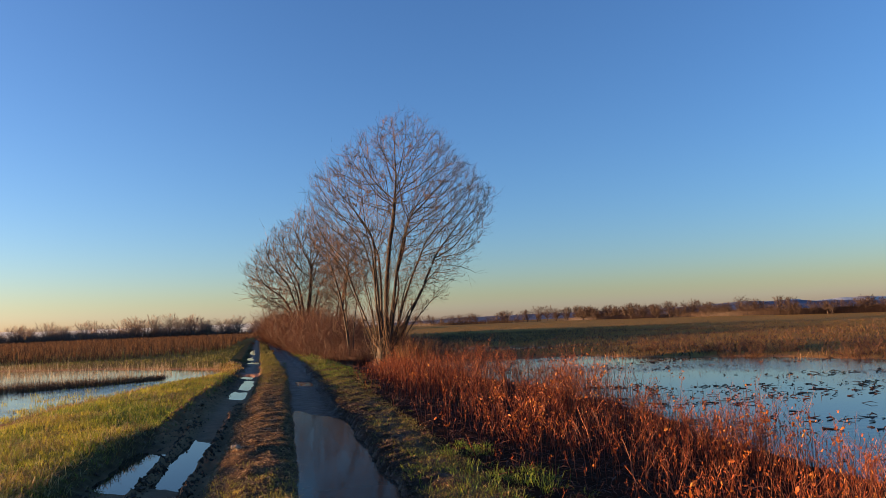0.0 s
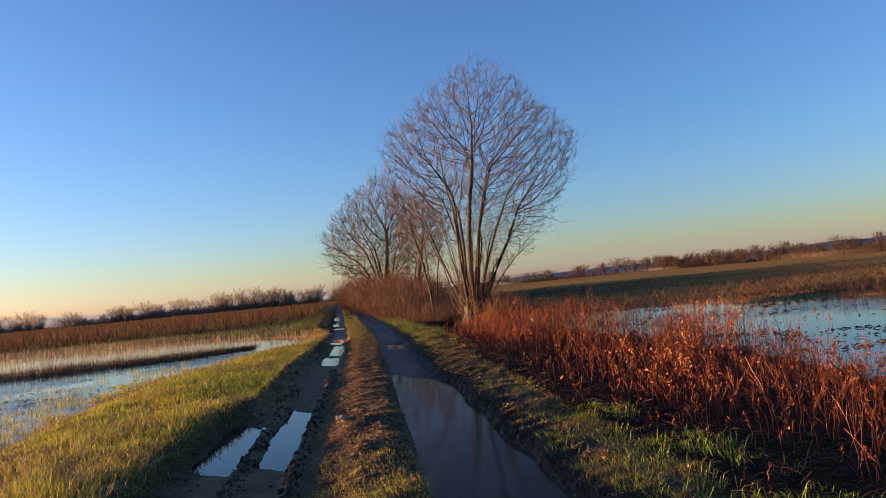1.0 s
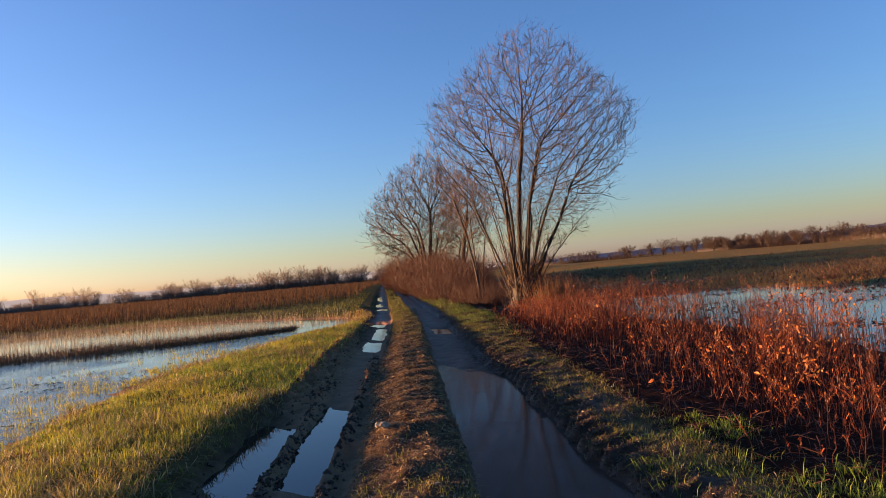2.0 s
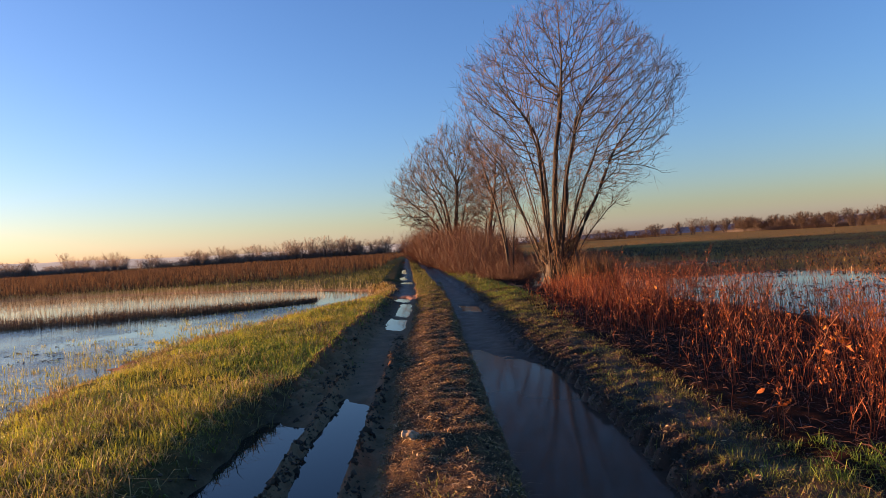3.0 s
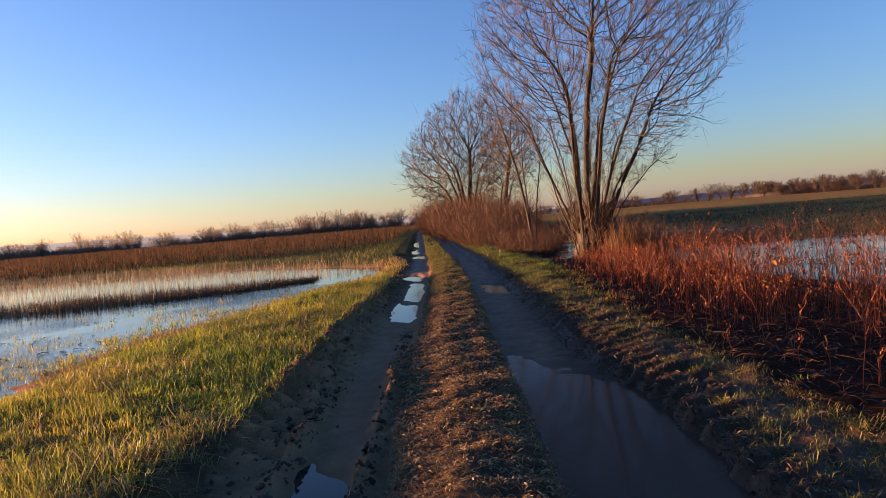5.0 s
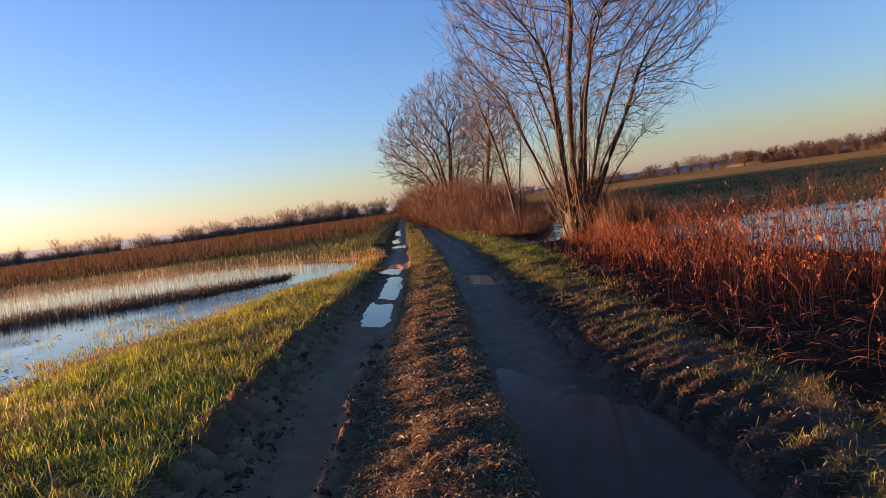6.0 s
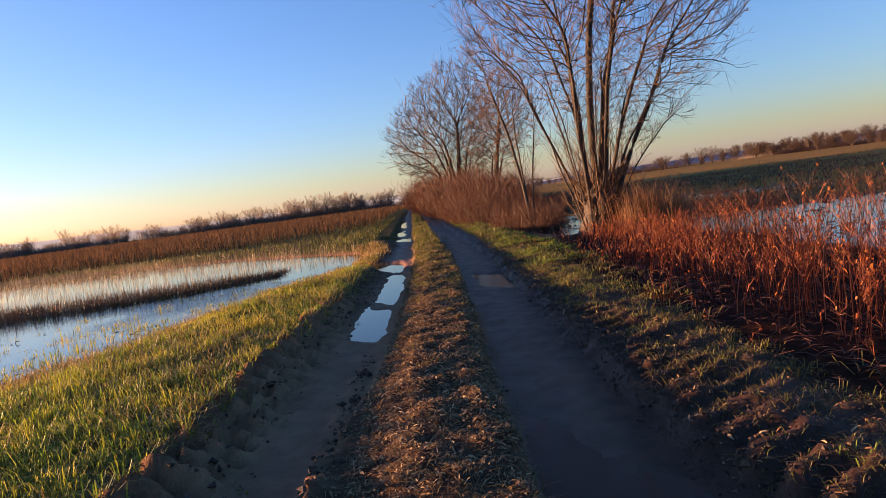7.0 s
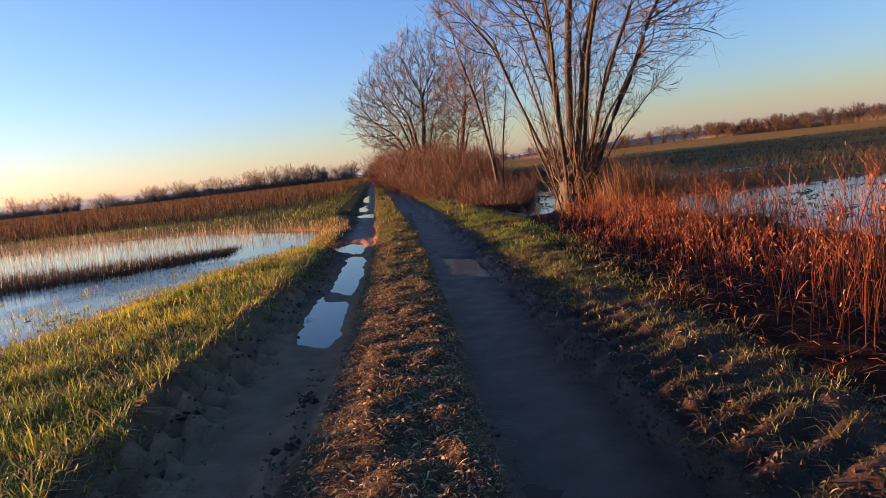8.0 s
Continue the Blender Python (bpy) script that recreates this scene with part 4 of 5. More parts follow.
# turf between the far shore and the reeds, and along the far track
pts, r = sample(103, 46000, -30, 3.2, 30, 75, lambda x, y, q: (left_depth(x, y) < 0.1) & ((x - bend(y) < -2.1) | ((x - bend(y) > -0.5) & (x - bend(y) < 0.3)) | ((x - bend(y) > 1.5) & (x - bend(y) < 3.0))) & (q < 0.3 + 0.8 * clump(x, y, 1.2, 94)))
scatter("meadow_grass", "olive and straw-coloured rough grass past the flood", pts, 0.08 + 0.16 * r.random(len(pts)), 0.012 + 0.014 * r.random(len(pts)), M_MEADOW, (0.2, 1.2), seed=104)
# middle strip: trodden tufts, greener farther on
pts, size, yaw, r = tufts(105, 3600, 9, 0.035, -0.55, 0.36, -1.0, 36, lambda x, y, q: q < 0.10 + 0.9 * step(0.40, 0.75, clump(x, y, 0.55, 95)) * (0.10 + 0.9 * step(19, 28, y)) + 0.6 * step(0.12, 0.28, x))
scatter("strip_grass", "short trodden grass on the middle strip", pts, (0.025 + 0.05 * r.random(len(pts))) * size, 0.0014 + 0.0016 * r.random(len(pts)) + 0.00012 * pts[:, 1], M_VERGE, (0.6, 2.2), yaw, seed=106)
pts, size, yaw, r = tufts(125, 11000, 8, 0.03, -0.72, 0.42, -1.0, 34, lambda x, y, q: (x > -0.58 - 0.14 * bump1(y, 14.0, 1.6, 1.2)) & (q < 0.25 + 0.8 * clump(x, y, 0.3, 126)))
scatter("dead_grass", "flattened rusty dead grass on the middle strip", pts, (0.012 + 0.035 * r.random(len(pts))) * size, 0.0013 + 0.0016 * r.random(len(pts)) + 0.00012 * pts[:, 1], M_DEAD, (1.2, 3.5), yaw, seed=127)
pts, size, yaw, r = tufts(171, 2000, 9, 0.04, -0.5, 0.34, 0.5, 9.0, lambda x, y, q: q < (0.25 + 0.85 * clump(x, y, 0.5, 172)) * (1 - step(6.2, 9.0, y)), 1.0)
scatter("strip_grass", "yellow-green short grass on the middle strip", pts, (0.03 + 0.06 * r.random(len(pts))) * size, 0.0014 + 0.0018 * r.random(len(pts)) + 0.00015 * pts[:, 1], M_GRASS, (0.5, 2.0), yaw, seed=173)
pts, size, yaw, r = tufts(128, 7500, 8, 0.035, 1.26, 2.2, -1.0, 34, lambda x, y, q: q < 0.2 + 0.8 * clump(x, y, 0.35, 129))
scatter("dead_grass", "flattened dark brown dead grass on the verge", pts, (0.015 + 0.04 * r.random(len(pts))) * size, 0.0014 + 0.0016 * r.random(len(pts)) + 0.00012 * pts[:, 1], M_SEDGE, (1.2, 3.0), yaw, seed=130)
pts, size, yaw, r = tufts(141, 3200, 9, 0.04, -0.5, 0.3, 11, 46, lambda x, y, q: q < (0.25 + 0.75 * clump(x, y, 0.8, 142)) * step(16, 25, y), 1.0)
pts[:, 0] += bend(pts[:, 1])
scatter("strip_grass", "golden-olive grass on the far middle strip", pts, (0.04 + 0.07 * r.random(len(pts))) * size, 0.006 + 0.007 * r.random(len(pts)), M_OLIVE, (0.5, 1.8), yaw, seed=143)
pts, size, yaw, r = tufts(144, 3000, 9, 0.05, 1.5, 2.7, 12, 46, lambda x, y, q: q < (0.2 + 0.8 * clump(x, y, 0.9, 145)) * step(14, 25, y), 1.0)
pts[:, 0] += bend(pts[:, 1])
scatter("verge_grass", "golden-olive grass on the far verge", pts, (0.04 + 0.08 * r.random(len(pts))) * size, 0.006 + 0.007 * r.random(len(pts)), M_OLIVE, (0.5, 1.8), yaw, seed=146)
pts, size, yaw, r = tufts(147, 110, 10, 0.08, -2.9, -2.0, 29.5, 35, lambda x, y, q: left_depth(x, y) < 0.2, 1.0)
scatter("straw_grass", "tall golden grass on the spit between flood and track", pts, (0.10 + 0.14 * r.random(len(pts))) * size, 0.010 + 0.01 * r.random(len(pts)), M_STRAW, (0.3, 1.2), yaw, seed=148)
pts, size, yaw, r = tufts(149, 1500, 9, 0.06, 1.5, 2.9, 22, 48, lambda x, y, q: q < 1.3 * step(0.4, 0.65, clump(x, y, 1.3, 150)), 1.0)
pts[:, 0] += bend(pts[:, 1])
scatter("green_tufts", "fresh green grass along the foot of the hedge", pts, (0.05 + 0.08 * r.random(len(pts))) * size, 0.008 + 0.008 * r.random(len(pts)), M_GREEN, (0.5, 1.6), yaw, seed=151)
# right verge
pts, size, yaw, r = tufts(152, 3400, 8, 0.03, 1.12, 1.62, 4, 30, lambda x, y, q: (ground_z(x, y) > -0.095) & (q < 0.25 + 0.75 * clump(x, y, 0.25, 153)))
scatter("dead_grass", "dark trodden grass on the crumbling rut edge", pts, (0.015 + 0.04 * r.random(len(pts))) * size, 0.003 + 0.003 * r.random(len(pts)) + 0.0002 * pts[:, 1], M_SEDGE, (0.9, 2.6), yaw, seed=154)
pts, size, yaw, r = tufts(107, 11000, 9, 0.045, 1.32, 2.25, -1.0, 36, lambda x, y, q: q < 0.95 * step(0.32, 0.6, clump(x, y, 0.6, 96)) * step(1.25, 1.7, x) * (0.40 + 0.60 * step(17, 22, y)) + 0.12)
scatter("verge_grass", "sparse green and straw grass on the churned verge", pts, (0.025 + 0.065 * r.random(len(pts))) * size, 0.0012 + 0.0014 * r.random(len(pts)) + 0.0001 * pts[:, 1], M_VERGE, (0.6, 2.2), yaw, seed=108)


pts, size, yaw, r = tufts(134, 2600, 10, 0.04, 1.45, 2.3, 5.0, 28, lambda x, y, q: q < (0.1 + 1.1 * step(0.42, 0.62, clump(x, y, 0.45, 135))) * step(1.4, 1.75, x) * (1 - 0.6 * bump1(y, 14.5, 2.5, 1.5)), 1.2)
scatter("verge_grass", "olive-green grass tufts on the crumbly verge", pts, (0.03 + 0.06 * r.random(len(pts))) * size, 0.0016 + 0.002 * r.random(len(pts)) + 0.00015 * pts[:, 1], M_OLIVE, (0.5, 1.9), yaw, seed=136)
pts, size, yaw, r = tufts(131, 900, 12, 0.05, 1.6, 2.45, 3.0, 32, lambda x, y, q: q < 1.2 * step(0.5, 0.72, clump(x, y, 0.7, 132)))
scatter("green_tufts", "fresh green grass tufts on the verge", pts, (0.035 + 0.055 * r.random(len(pts))) * size, 0.0016 + 0.002 * r.random(len(pts)) + 0.00015 * pts[:, 1], M_GREEN, (0.5, 1.8), yaw, seed=133)


pts, size, yaw, r = tufts(157, 420, 14, 0.06, 1.55, 2.9, 3.2, 9.0, lambda x, y, q: q < 1.3 * step(0.35, 0.62, clump(x, y, 0.6, 158)), 1.0)
scatter("green_tufts", "lush green grass between the verge and the red plants", pts, (0.05 + 0.09 * r.random(len(pts))) * size, 0.003 + 0.004 * r.random(len(pts)), M_GREEN, (0.4, 1.6), yaw, seed=159)


def flat_litter(name, label, seed, n, x0, x1, y0, y1, keep, material, long=0.05, wide=1.0):
    """Dead leaves and stalks lying at all angles on the ground."""
    pts, r = sample(seed, n, x0, x1, y0, y1, keep)
    m = len(pts)
    a = r.random(m) * 2 * np.pi
    ln, w = long * (0.25 + r.random(m) ** 2), wide * (0.001 + 0.004 * r.random(m) ** 3 + 0.00015 * pts[:, 1])
    d = np.stack([np.cos(a), np.sin(a), r.normal(size=m) * 0.35], -1) * ln[:, None]
    sd = np.stack([-np.sin(a), np.cos(a), r.normal(size=m) * 0.6], -1) * w[:, None]
    c = np.stack([pts[:, 0], pts[:, 1], ground_z(pts[:, 0], pts[:, 1]) + 0.006 + 0.012 * r.random(m)], -1)
    kink = np.stack([np.zeros(m), np.zeros(m), 0.25 * ln], -1)
    V = np.stack([c - d - sd, c - d + sd, c + kink + sd * 1.3, c + kink - sd * 1.3, c + d], 1).reshape(-1, 3)
    b = np.arange(m)[:, None] * 5
    me = mesh_from(name, V, [b + np.array([[0, 1, 2, 3]]), b + np.array([[3, 2, 4]])], material)
    tagged(new(name, me), label, "litter", kind="stuff")


flat_litter("leaf_litter", "brown dead leaf and stalk litter on the mud", 109, 90000, -0.78, 2.3, -2.0, 30, lambda x, y, q: (((x < 0.38) & (x > -0.6 - 0.16 * bump1(y, 14.0, 1.6, 1.2))) | (x > 1.26)) & (q < (0.25 + 0.9 * clump(x, y, 0.4, 119)) * np.where(x > 1, 0.5, 1.0)), M_LITTER, 0.022, 0.8)
flat_litter("strip_litter", "warm brown dead grass and leaf bits on the middle strip", 137, 95000, -0.62, 0.36, 1.0, 26, lambda x, y, q: q < (0.45 + 0.7 * clump(x, y, 0.25, 138)) * (0.12 + 0.88 * step(7, 11, y)), M_DEAD, 0.024, 0.6)
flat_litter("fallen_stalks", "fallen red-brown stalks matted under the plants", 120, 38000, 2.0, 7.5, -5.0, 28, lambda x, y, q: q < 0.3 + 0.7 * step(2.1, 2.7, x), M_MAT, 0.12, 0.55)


def clods(seed, n, x0, x1, y0, y1, weight, s0, s1):
    """Lumps of mud: small uneven stones of eight faces."""
    pts, r = sample(seed, n, x0, x1, y0, y1, weight)
    m = len(pts)
    sz = s0 + (s1 - s0) * r.random(m) ** 3
    base = np.array([[1, 0, 0], [-1, 0, 0], [0, 1, 0], [0, -1, 0], [0, 0, 0.8], [0, 0, -0.8]], float)
    V = base[None] * (1 + 0.5 * r.normal(size=(m, 6, 1)).clip(-1, 1)) + 0.25 * r.normal(size=(m, 6, 3))
    a = r.random(m) * 6.28
    ca, sa = np.cos(a)[:, None], np.sin(a)[:, None]
    V = np.stack([V[..., 0] * ca - V[..., 1] * sa, V[..., 0] * sa + V[..., 1] * ca, V[..., 2]], -1) * sz[:, None, None]
    V += np.stack([pts[:, 0], pts[:, 1], ground_z(pts[:, 0], pts[:, 1]) + 0.15 * sz], -1)[:, None]
    f = np.array([[0, 2, 4], [2, 1, 4], [1, 3, 4], [3, 0, 4], [2, 0, 5], [1, 2, 5], [3, 1, 5], [0, 3, 5]])
    F = (np.arange(m)[:, None, None] * 6 + f[None]).reshape(-1, 3)
    tagged(new("mud_clods", mesh_from("mud_clods", V.reshape(-1, 3), [F], M_CLOD)), "crumbled lumps of wet dark mud", "mud", kind="stuff")


def clod_weight(x, y, q):
    u = x - bend(y)
    w = 0.9 * np.exp(-(((u + 1.31) / 0.11) ** 2)) * (y < 14.5) + 0.9 * np.exp(-(((u + 0.77) / 0.09) ** 2)) * (y < 17.5)
    w = w + 0.25 * bump1(u, -0.1, 0.42, 0.1) + 0.45 * bump1(u, 1.6, 0.3, 0.12) + 0.8 * np.exp(-(((u - 1.33) / 0.1) ** 2)) + 0.55 * np.exp(-(((u + 0.5) / 0.1) ** 2)) + 0.4 * np.exp(-(((u - 0.34) / 0.08) ** 2))
    w = w + 0.8 * bump1(x - bank_edge(y), 0.3, 0.25, 0.15)
    return q < w * (0.3 + 0.9 * clump(x, y, 0.35, 121))


clods(123, 26000, 1.1, 1.8, 4, 24, lambda x, y, q: q < (0.9 * np.exp(-(((x - bend(y) - 1.42) / 0.16) ** 2)) + 0.15) * (0.2 + clump(x, y, 0.3, 124)), 0.004, 0.017)
clods(126, 16000, -1.75, -0.6, 4, 21, lambda x, y, q: q < 0.9 * np.exp(-(((x - bend(y) + 1.31) / 0.06) ** 2)) * (y < 14) + 0.8 * np.exp(-(((x - bend(y) + 0.77) / 0.05) ** 2)) * (y < 17) + 0.4 * np.exp(-(((x - bend(y) + 1.5) / 0.09) ** 2)) * (y > 11.5) * clump(x, y, 0.3, 135), 0.010, 0.034)
clods(122, 32000, -2.4, 2.2, 2.5, 27, clod_weight, 0.004, 0.022)


def broad_leaves(P, size, r):
    """Drooping, folded and twisted leaves: two halves along a bent midrib, ten vertices each."""
    n = len(P)
    az, fall = r.random(n) * 2 * np.pi, r.uniform(-0.3, 1.5, n)
    d = np.stack([np.cos(az) * np.cos(fall), np.sin(az) * np.cos(fall), -np.sin(fall)], -1)
    side = np.cross(d, r.normal(size=(n, 3)))
    side /= np.linalg.norm(side, axis=1, keepdims=True) + 1e-9
    up = np.cross(side, d)
    fold, curl = r.uniform(0.1, 0.9, n), r.uniform(-0.5, 0.7, n)
    rows = []
    for t, w in ((0.0, 0.04), (0.3, 0.30), (0.65, 0.26), (1.0, 0.02)):
        mid = P + (d * t + up * (curl * t * t)[:, None]) * size[:, None]
        wing = side * (w * size * np.cos(fold))[:, None]
        lift = up * (w * size * np.sin(fold))[:, None]
        rows += [mid - wing + lift, mid, mid + wing + lift]
    V = np.stack(rows, 1).reshape(-1, 3)
    b = np.arange(n)[:, None] * 12
    return V, [b + np.array([[3 * i + c, 3 * i + c + 1, 3 * i + c + 4, 3 * i + c + 3]]) for i in range(3) for c in range(2)]


def build_red():
    """Dense dead red stalks, arching and forked, with a few curled leaves."""
    r = np.random.default_rng(201)
    n = 42000
    y = -7.0 + 35.0 * r.random(n) ** 1.05
    x = r.uniform(1.9, 9.5, n)
    edge = np.interp(y, [3, 8, 14, 20, 28], [2.35, 2.25, 2.1, 2.0, 2.15]) + 0.25 * vnoise(x, y, 0.9, 97)
    out = np.interp(y, [3, 6, 8, 12, 17, 20, 23, 28], [5.9, 6.0, 6.4, 7.2, 8.0, 7.6, 6.8, 6.0]) + 0.8 * vnoise(x, y, 1.6, 98)
    dens = (0.035 + 0.965 * step(0.25, 2.3, x - edge)) * (x > edge) * (1 - step(-1.6, 0.5, x - out)) * (0.04 + 0.22 * (1 - step(9, 13, y)) + 1.0 * step(0.34, 0.70, clump(x, y, 1.1, 99)))
    dens = dens * (1 - 0.5 * step(3.6, 4.8, x) * step(12, 15, y) * step(0.35, 0.6, clump(x, y, 0.7, 86)))
    m = r.random(n) < dens
    x, y = x[m], y[m]
    n = len(x)
    inner = step(0, 1.2, x - np.interp(y, [3, 28], [2.2, 2.1]))
    H = (0.34 + 0.62 * r.random(n) ** 1.4) * (0.75 + 0.35 * inner) * (0.35 + 1.35 * clump(x, y, 1.5, 88)) * (1 - 0.5 * step(19, 26, y)) * (0.62 + 0.38 * step(6, 12, y))
    base = np.stack([x, y, np.maximum(ground_z(x, y), -0.26) - 0.02], -1)
    az = r.random(n) * 2 * np.pi
    arch = H * r.uniform(0.02, 0.34, n)
    t = np.linspace(0, 1, 6)
    bendy = arch[:, None] * t[None] ** 2
    paths = np.stack([base[:, 0:1] + np.cos(az)[:, None] * bendy, base[:, 1:2] + np.sin(az)[:, None] * bendy, base[:, 2:3] + H[:, None] * (t - 0.12 * t ** 3)[None]], -1)
    paths[:, 1:] += np.cumsum(r.normal(size=(n, 5, 3)) * 0.013, axis=1)
    R = (0.0021 + 0.0018 * r.random(n))[:, None] * (1 - 0.55 * t)[None] * (1 + 0.02 * y)[:, None]
    s, q = sprout(r, paths, R, 9, 0.5, 0.24, 32, 0.3, 0.16, 3, 0.5, rmin=0.0012)
    tagged(new("red_stalks", mesh_from("red_stalks", *join(tubes(paths, R, 3), ribbons(s, q, r)), M_RED)), "dense thicket of dead red-brown stalks at the water's edge", "plants", kind="stuff")
    pick = np.concatenate([paths[r.random(n) < 0.6][:, 5], paths[r.random(n) < 0.5][:, 4], paths[r.random(n) < 0.15][:, 3], s[r.random(len(s)) < 0.3][:, 2]])
    k = len(pick)
    V, F = blades(pick, r.uniform(-0.05, 0.05, k), 0.005 + 0.016 * r.random(k) ** 3, r.random(k) * 6.28, r.uniform(0.6, 1.6, k), 1.2)
    tagged(new("curled_leaves", mesh_from("curled_leaves", V, F, M_REDLEAF)), "curled dry orange leaves hanging on the red stalks", "leaves", kind="stuff")
    # broad withered leaves left on some of the taller stalks
    leafy = np.flatnonzero((r.random(n) < (0.10 + 0.14 * (1 - step(10, 15, y))) * step(0.45, 0.7, clump(x, y, 0.9, 87)) + 0.006) & (H > 0.45))
    j = np.repeat(leafy, 9)
    where = along(paths[j], r.uniform(0.55, 1.0, (len(j), 1)))[0][:, 0] + r.normal(size=(len(j), 3)) * 0.03
    V, F = broad_leaves(where, 0.024 + 0.045 * r.random(len(j)) ** 1.5, r)
    tagged(new("withered_leaves", mesh_from("withered_leaves", V, F, M_BROADLEAF)), "broad withered orange leaves hanging in clusters on the stalks", "leaves", kind="stuff")


build_red()

# reeds: a dark belt and sparse stalks in the left flood, then the wide reed field
def belt_front(x):
    return np.interp(-x, [3, 4.7, 6.2, 9, 14, 30], [30.7, 29.2, 27.4, 26.0, 25.0, 25.0])


r = np.random.default_rng(301)
x = -4.5 - 24 * r.random(34000) ** 1.3
y = belt_front(x) + 0.5 * vnoise(x, x * 0 + 2, 1.3, 301) + np.interp(-x, [3, 6, 9, 30], [1.3, 2.4, 3.6, 4.0]) * r.random(34000) ** 1.4
m = r.random(34000) < 0.4 + 0.8 * clump(x, y, 0.9, 308)
pts = np.stack([x[m], y[m]], -1)
scatter("sedge_belt", "dark brown belt of dead sedge standing in the flood", pts, 0.24 + (0.12 + 0.38 * r.random(len(pts))) * (0.6 + 0.4 * step(4.4, 8.0, -pts[:, 0])) * (0.4 + 1.0 * clump(pts[:, 0], pts[:, 1], 1.4, 310)), 0.006 + 0.008 * r.random(len(pts)), M_BROWNSEDGE, (0.0, 0.9), category="reeds", seed=302)
pts, r = sample(303, 38000, -34, -2.6, 26, 51, lambda x, y, q: (left_depth(x, y) > -0.1) & (y > belt_front(x) + 1.2) & (q < 0.25 + 0.7 * clump(x, y, 1.5, 309)), False)
scatter("standing_reeds", "sparse pale reeds standing in bright flood water", pts, 0.30 + 0.34 * r.random(len(pts)), 0.005 + 0.006 * r.random(len(pts)), M_PALE, (0.0, 0.6), category="reeds", seed=304)
pts, r = sample(305, 50000, -150, -3.0, 50, 240, lambda x, y, q: (x - bend(y) < -3.0 - 0.5 * q) & (y > 50 + 5 * vnoise(x, y, 9, 305) + np.interp(-x, [0, 5, 12, 25, 150], [10, 9, 1, -4, -2])))
scatter("reed_field", "wide field of russet-brown dry reeds", pts, (1.05 + 0.4 * r.random(len(pts))) * (0.7 + 0.6 * clump(pts[:, 0], pts[:, 1], 5.0, 307)) * (0.55 + 0.45 * step(48, 62, pts[:, 1])), 0.012 + 0.012 * r.random(len(pts)) + 0.0004 * pts[:, 1], M_REED, (0.1, 1.2), category="reeds", seed=306)

pts, r = sample(341, 22000, 8, 60, 12, 80, lambda x, y, q: (right_depth(x, y) < 0.3) & (x > right_far(y) - 1.5) & (q < (0.3 + clump(x, y, 2.5, 342)) * np.exp(-np.maximum(0, x - right_far(y) - 3) / 10)), False)
scatter("matted_sedge", "flattened brown sedge along the far flood edge", pts, 0.10 + 0.18 * r.random(len(pts)), 0.03 + 0.04 * r.random(len(pts)), M_FRINGE, (1.5, 3.2), category="reeds", seed=343)
# right side: sedge fringe beyond the flood, stubs and drift in the water
pts, r = sample(311, 52000, 8, 60, 12, 75, lambda x, y, q: (right_depth(x, y) < 0.3) & (x > right_far(y) - 1.5) & (q < 1.15 * np.exp(-np.maximum(0, x - right_far(y) - 3) / 9)), False)
scatter("sedge_fringe", "dark brown sedge along the far flood edge", pts, (0.14 + 0.34 * r.random(len(pts))) * (0.4 + 0.9 * clump(pts[:, 0], pts[:, 1], 3.0, 318)), 0.009 + 0.012 * r.random(len(pts)), M_FRINGE, (0.5, 1.8), category="reeds", seed=312)
pts, r = sample(313, 24000, 4.5, 21, 5, 48, lambda x, y, q: (right_depth(x, y) > 0.0) & (q < 1.3 * step(0.45, 0.7, clump(x, y * 1.8, 2.0, 313))), False)
scatter("water_stubs", "dead stems and drift sticking out of the flood", pts, 0.10 + 0.24 * r.random(len(pts)), 0.007 + 0.009 * r.random(len(pts)), M_LITTER, (0.1, 1.6), category="reeds", seed=314)
pts, r = sample(315, 32000, 8, 130, 15, 240, lambda x, y, q: (x > right_far(y) + 2))
scatter("field_grass", "olive and brown rough pasture", pts, 0.05 + 0.10 * r.random(len(pts)), 0.012 + 0.016 * r.random(len(pts)) + 0.0003 * pts[:, 1], M_PASTURE, (0.5, 1.8), seed=316)

pts, r = sample(325, 34000, 14, 62, 14, 90, lambda x, y, q: (right_depth(x, y) < 0.0) & (x > right_far(y)) & (q < (0.35 + 0.9 * clump(x, y, 3.5, 326)) * (1 - 0.8 * step(35, 60, x + 6 * vnoise(x, y, 6, 327)))), False)
scatter("dead_sedge", "tangled dead brown sedge covering the wet field", pts, (0.10 + 0.22 * r.random(len(pts))) * (0.4 + clump(pts[:, 0], pts[:, 1], 3.0, 328)), 0.014 + 0.018 * r.random(len(pts)), M_ROUGH, (0.5, 1.9), category="reeds", seed=329)
pts, r = sample(317, 26000, 9, 62, 27, 95, lambda x, y, q: (right_depth(x, y) < 0.0) & (q < 0.3 + 0.8 * clump(x, y, 3.0, 319)), False)
scatter("field_grass", "tan and olive rough grass past the flood", pts, (0.06 + 0.12 * r.random(len(pts))) * (0.5 + 0.8 * clump(pts[:, 0], pts[:, 1], 4.0, 318)), 0.016 + 0.02 * r.random(len(pts)), M_PASTURE, (0.3, 1.4), seed=320)


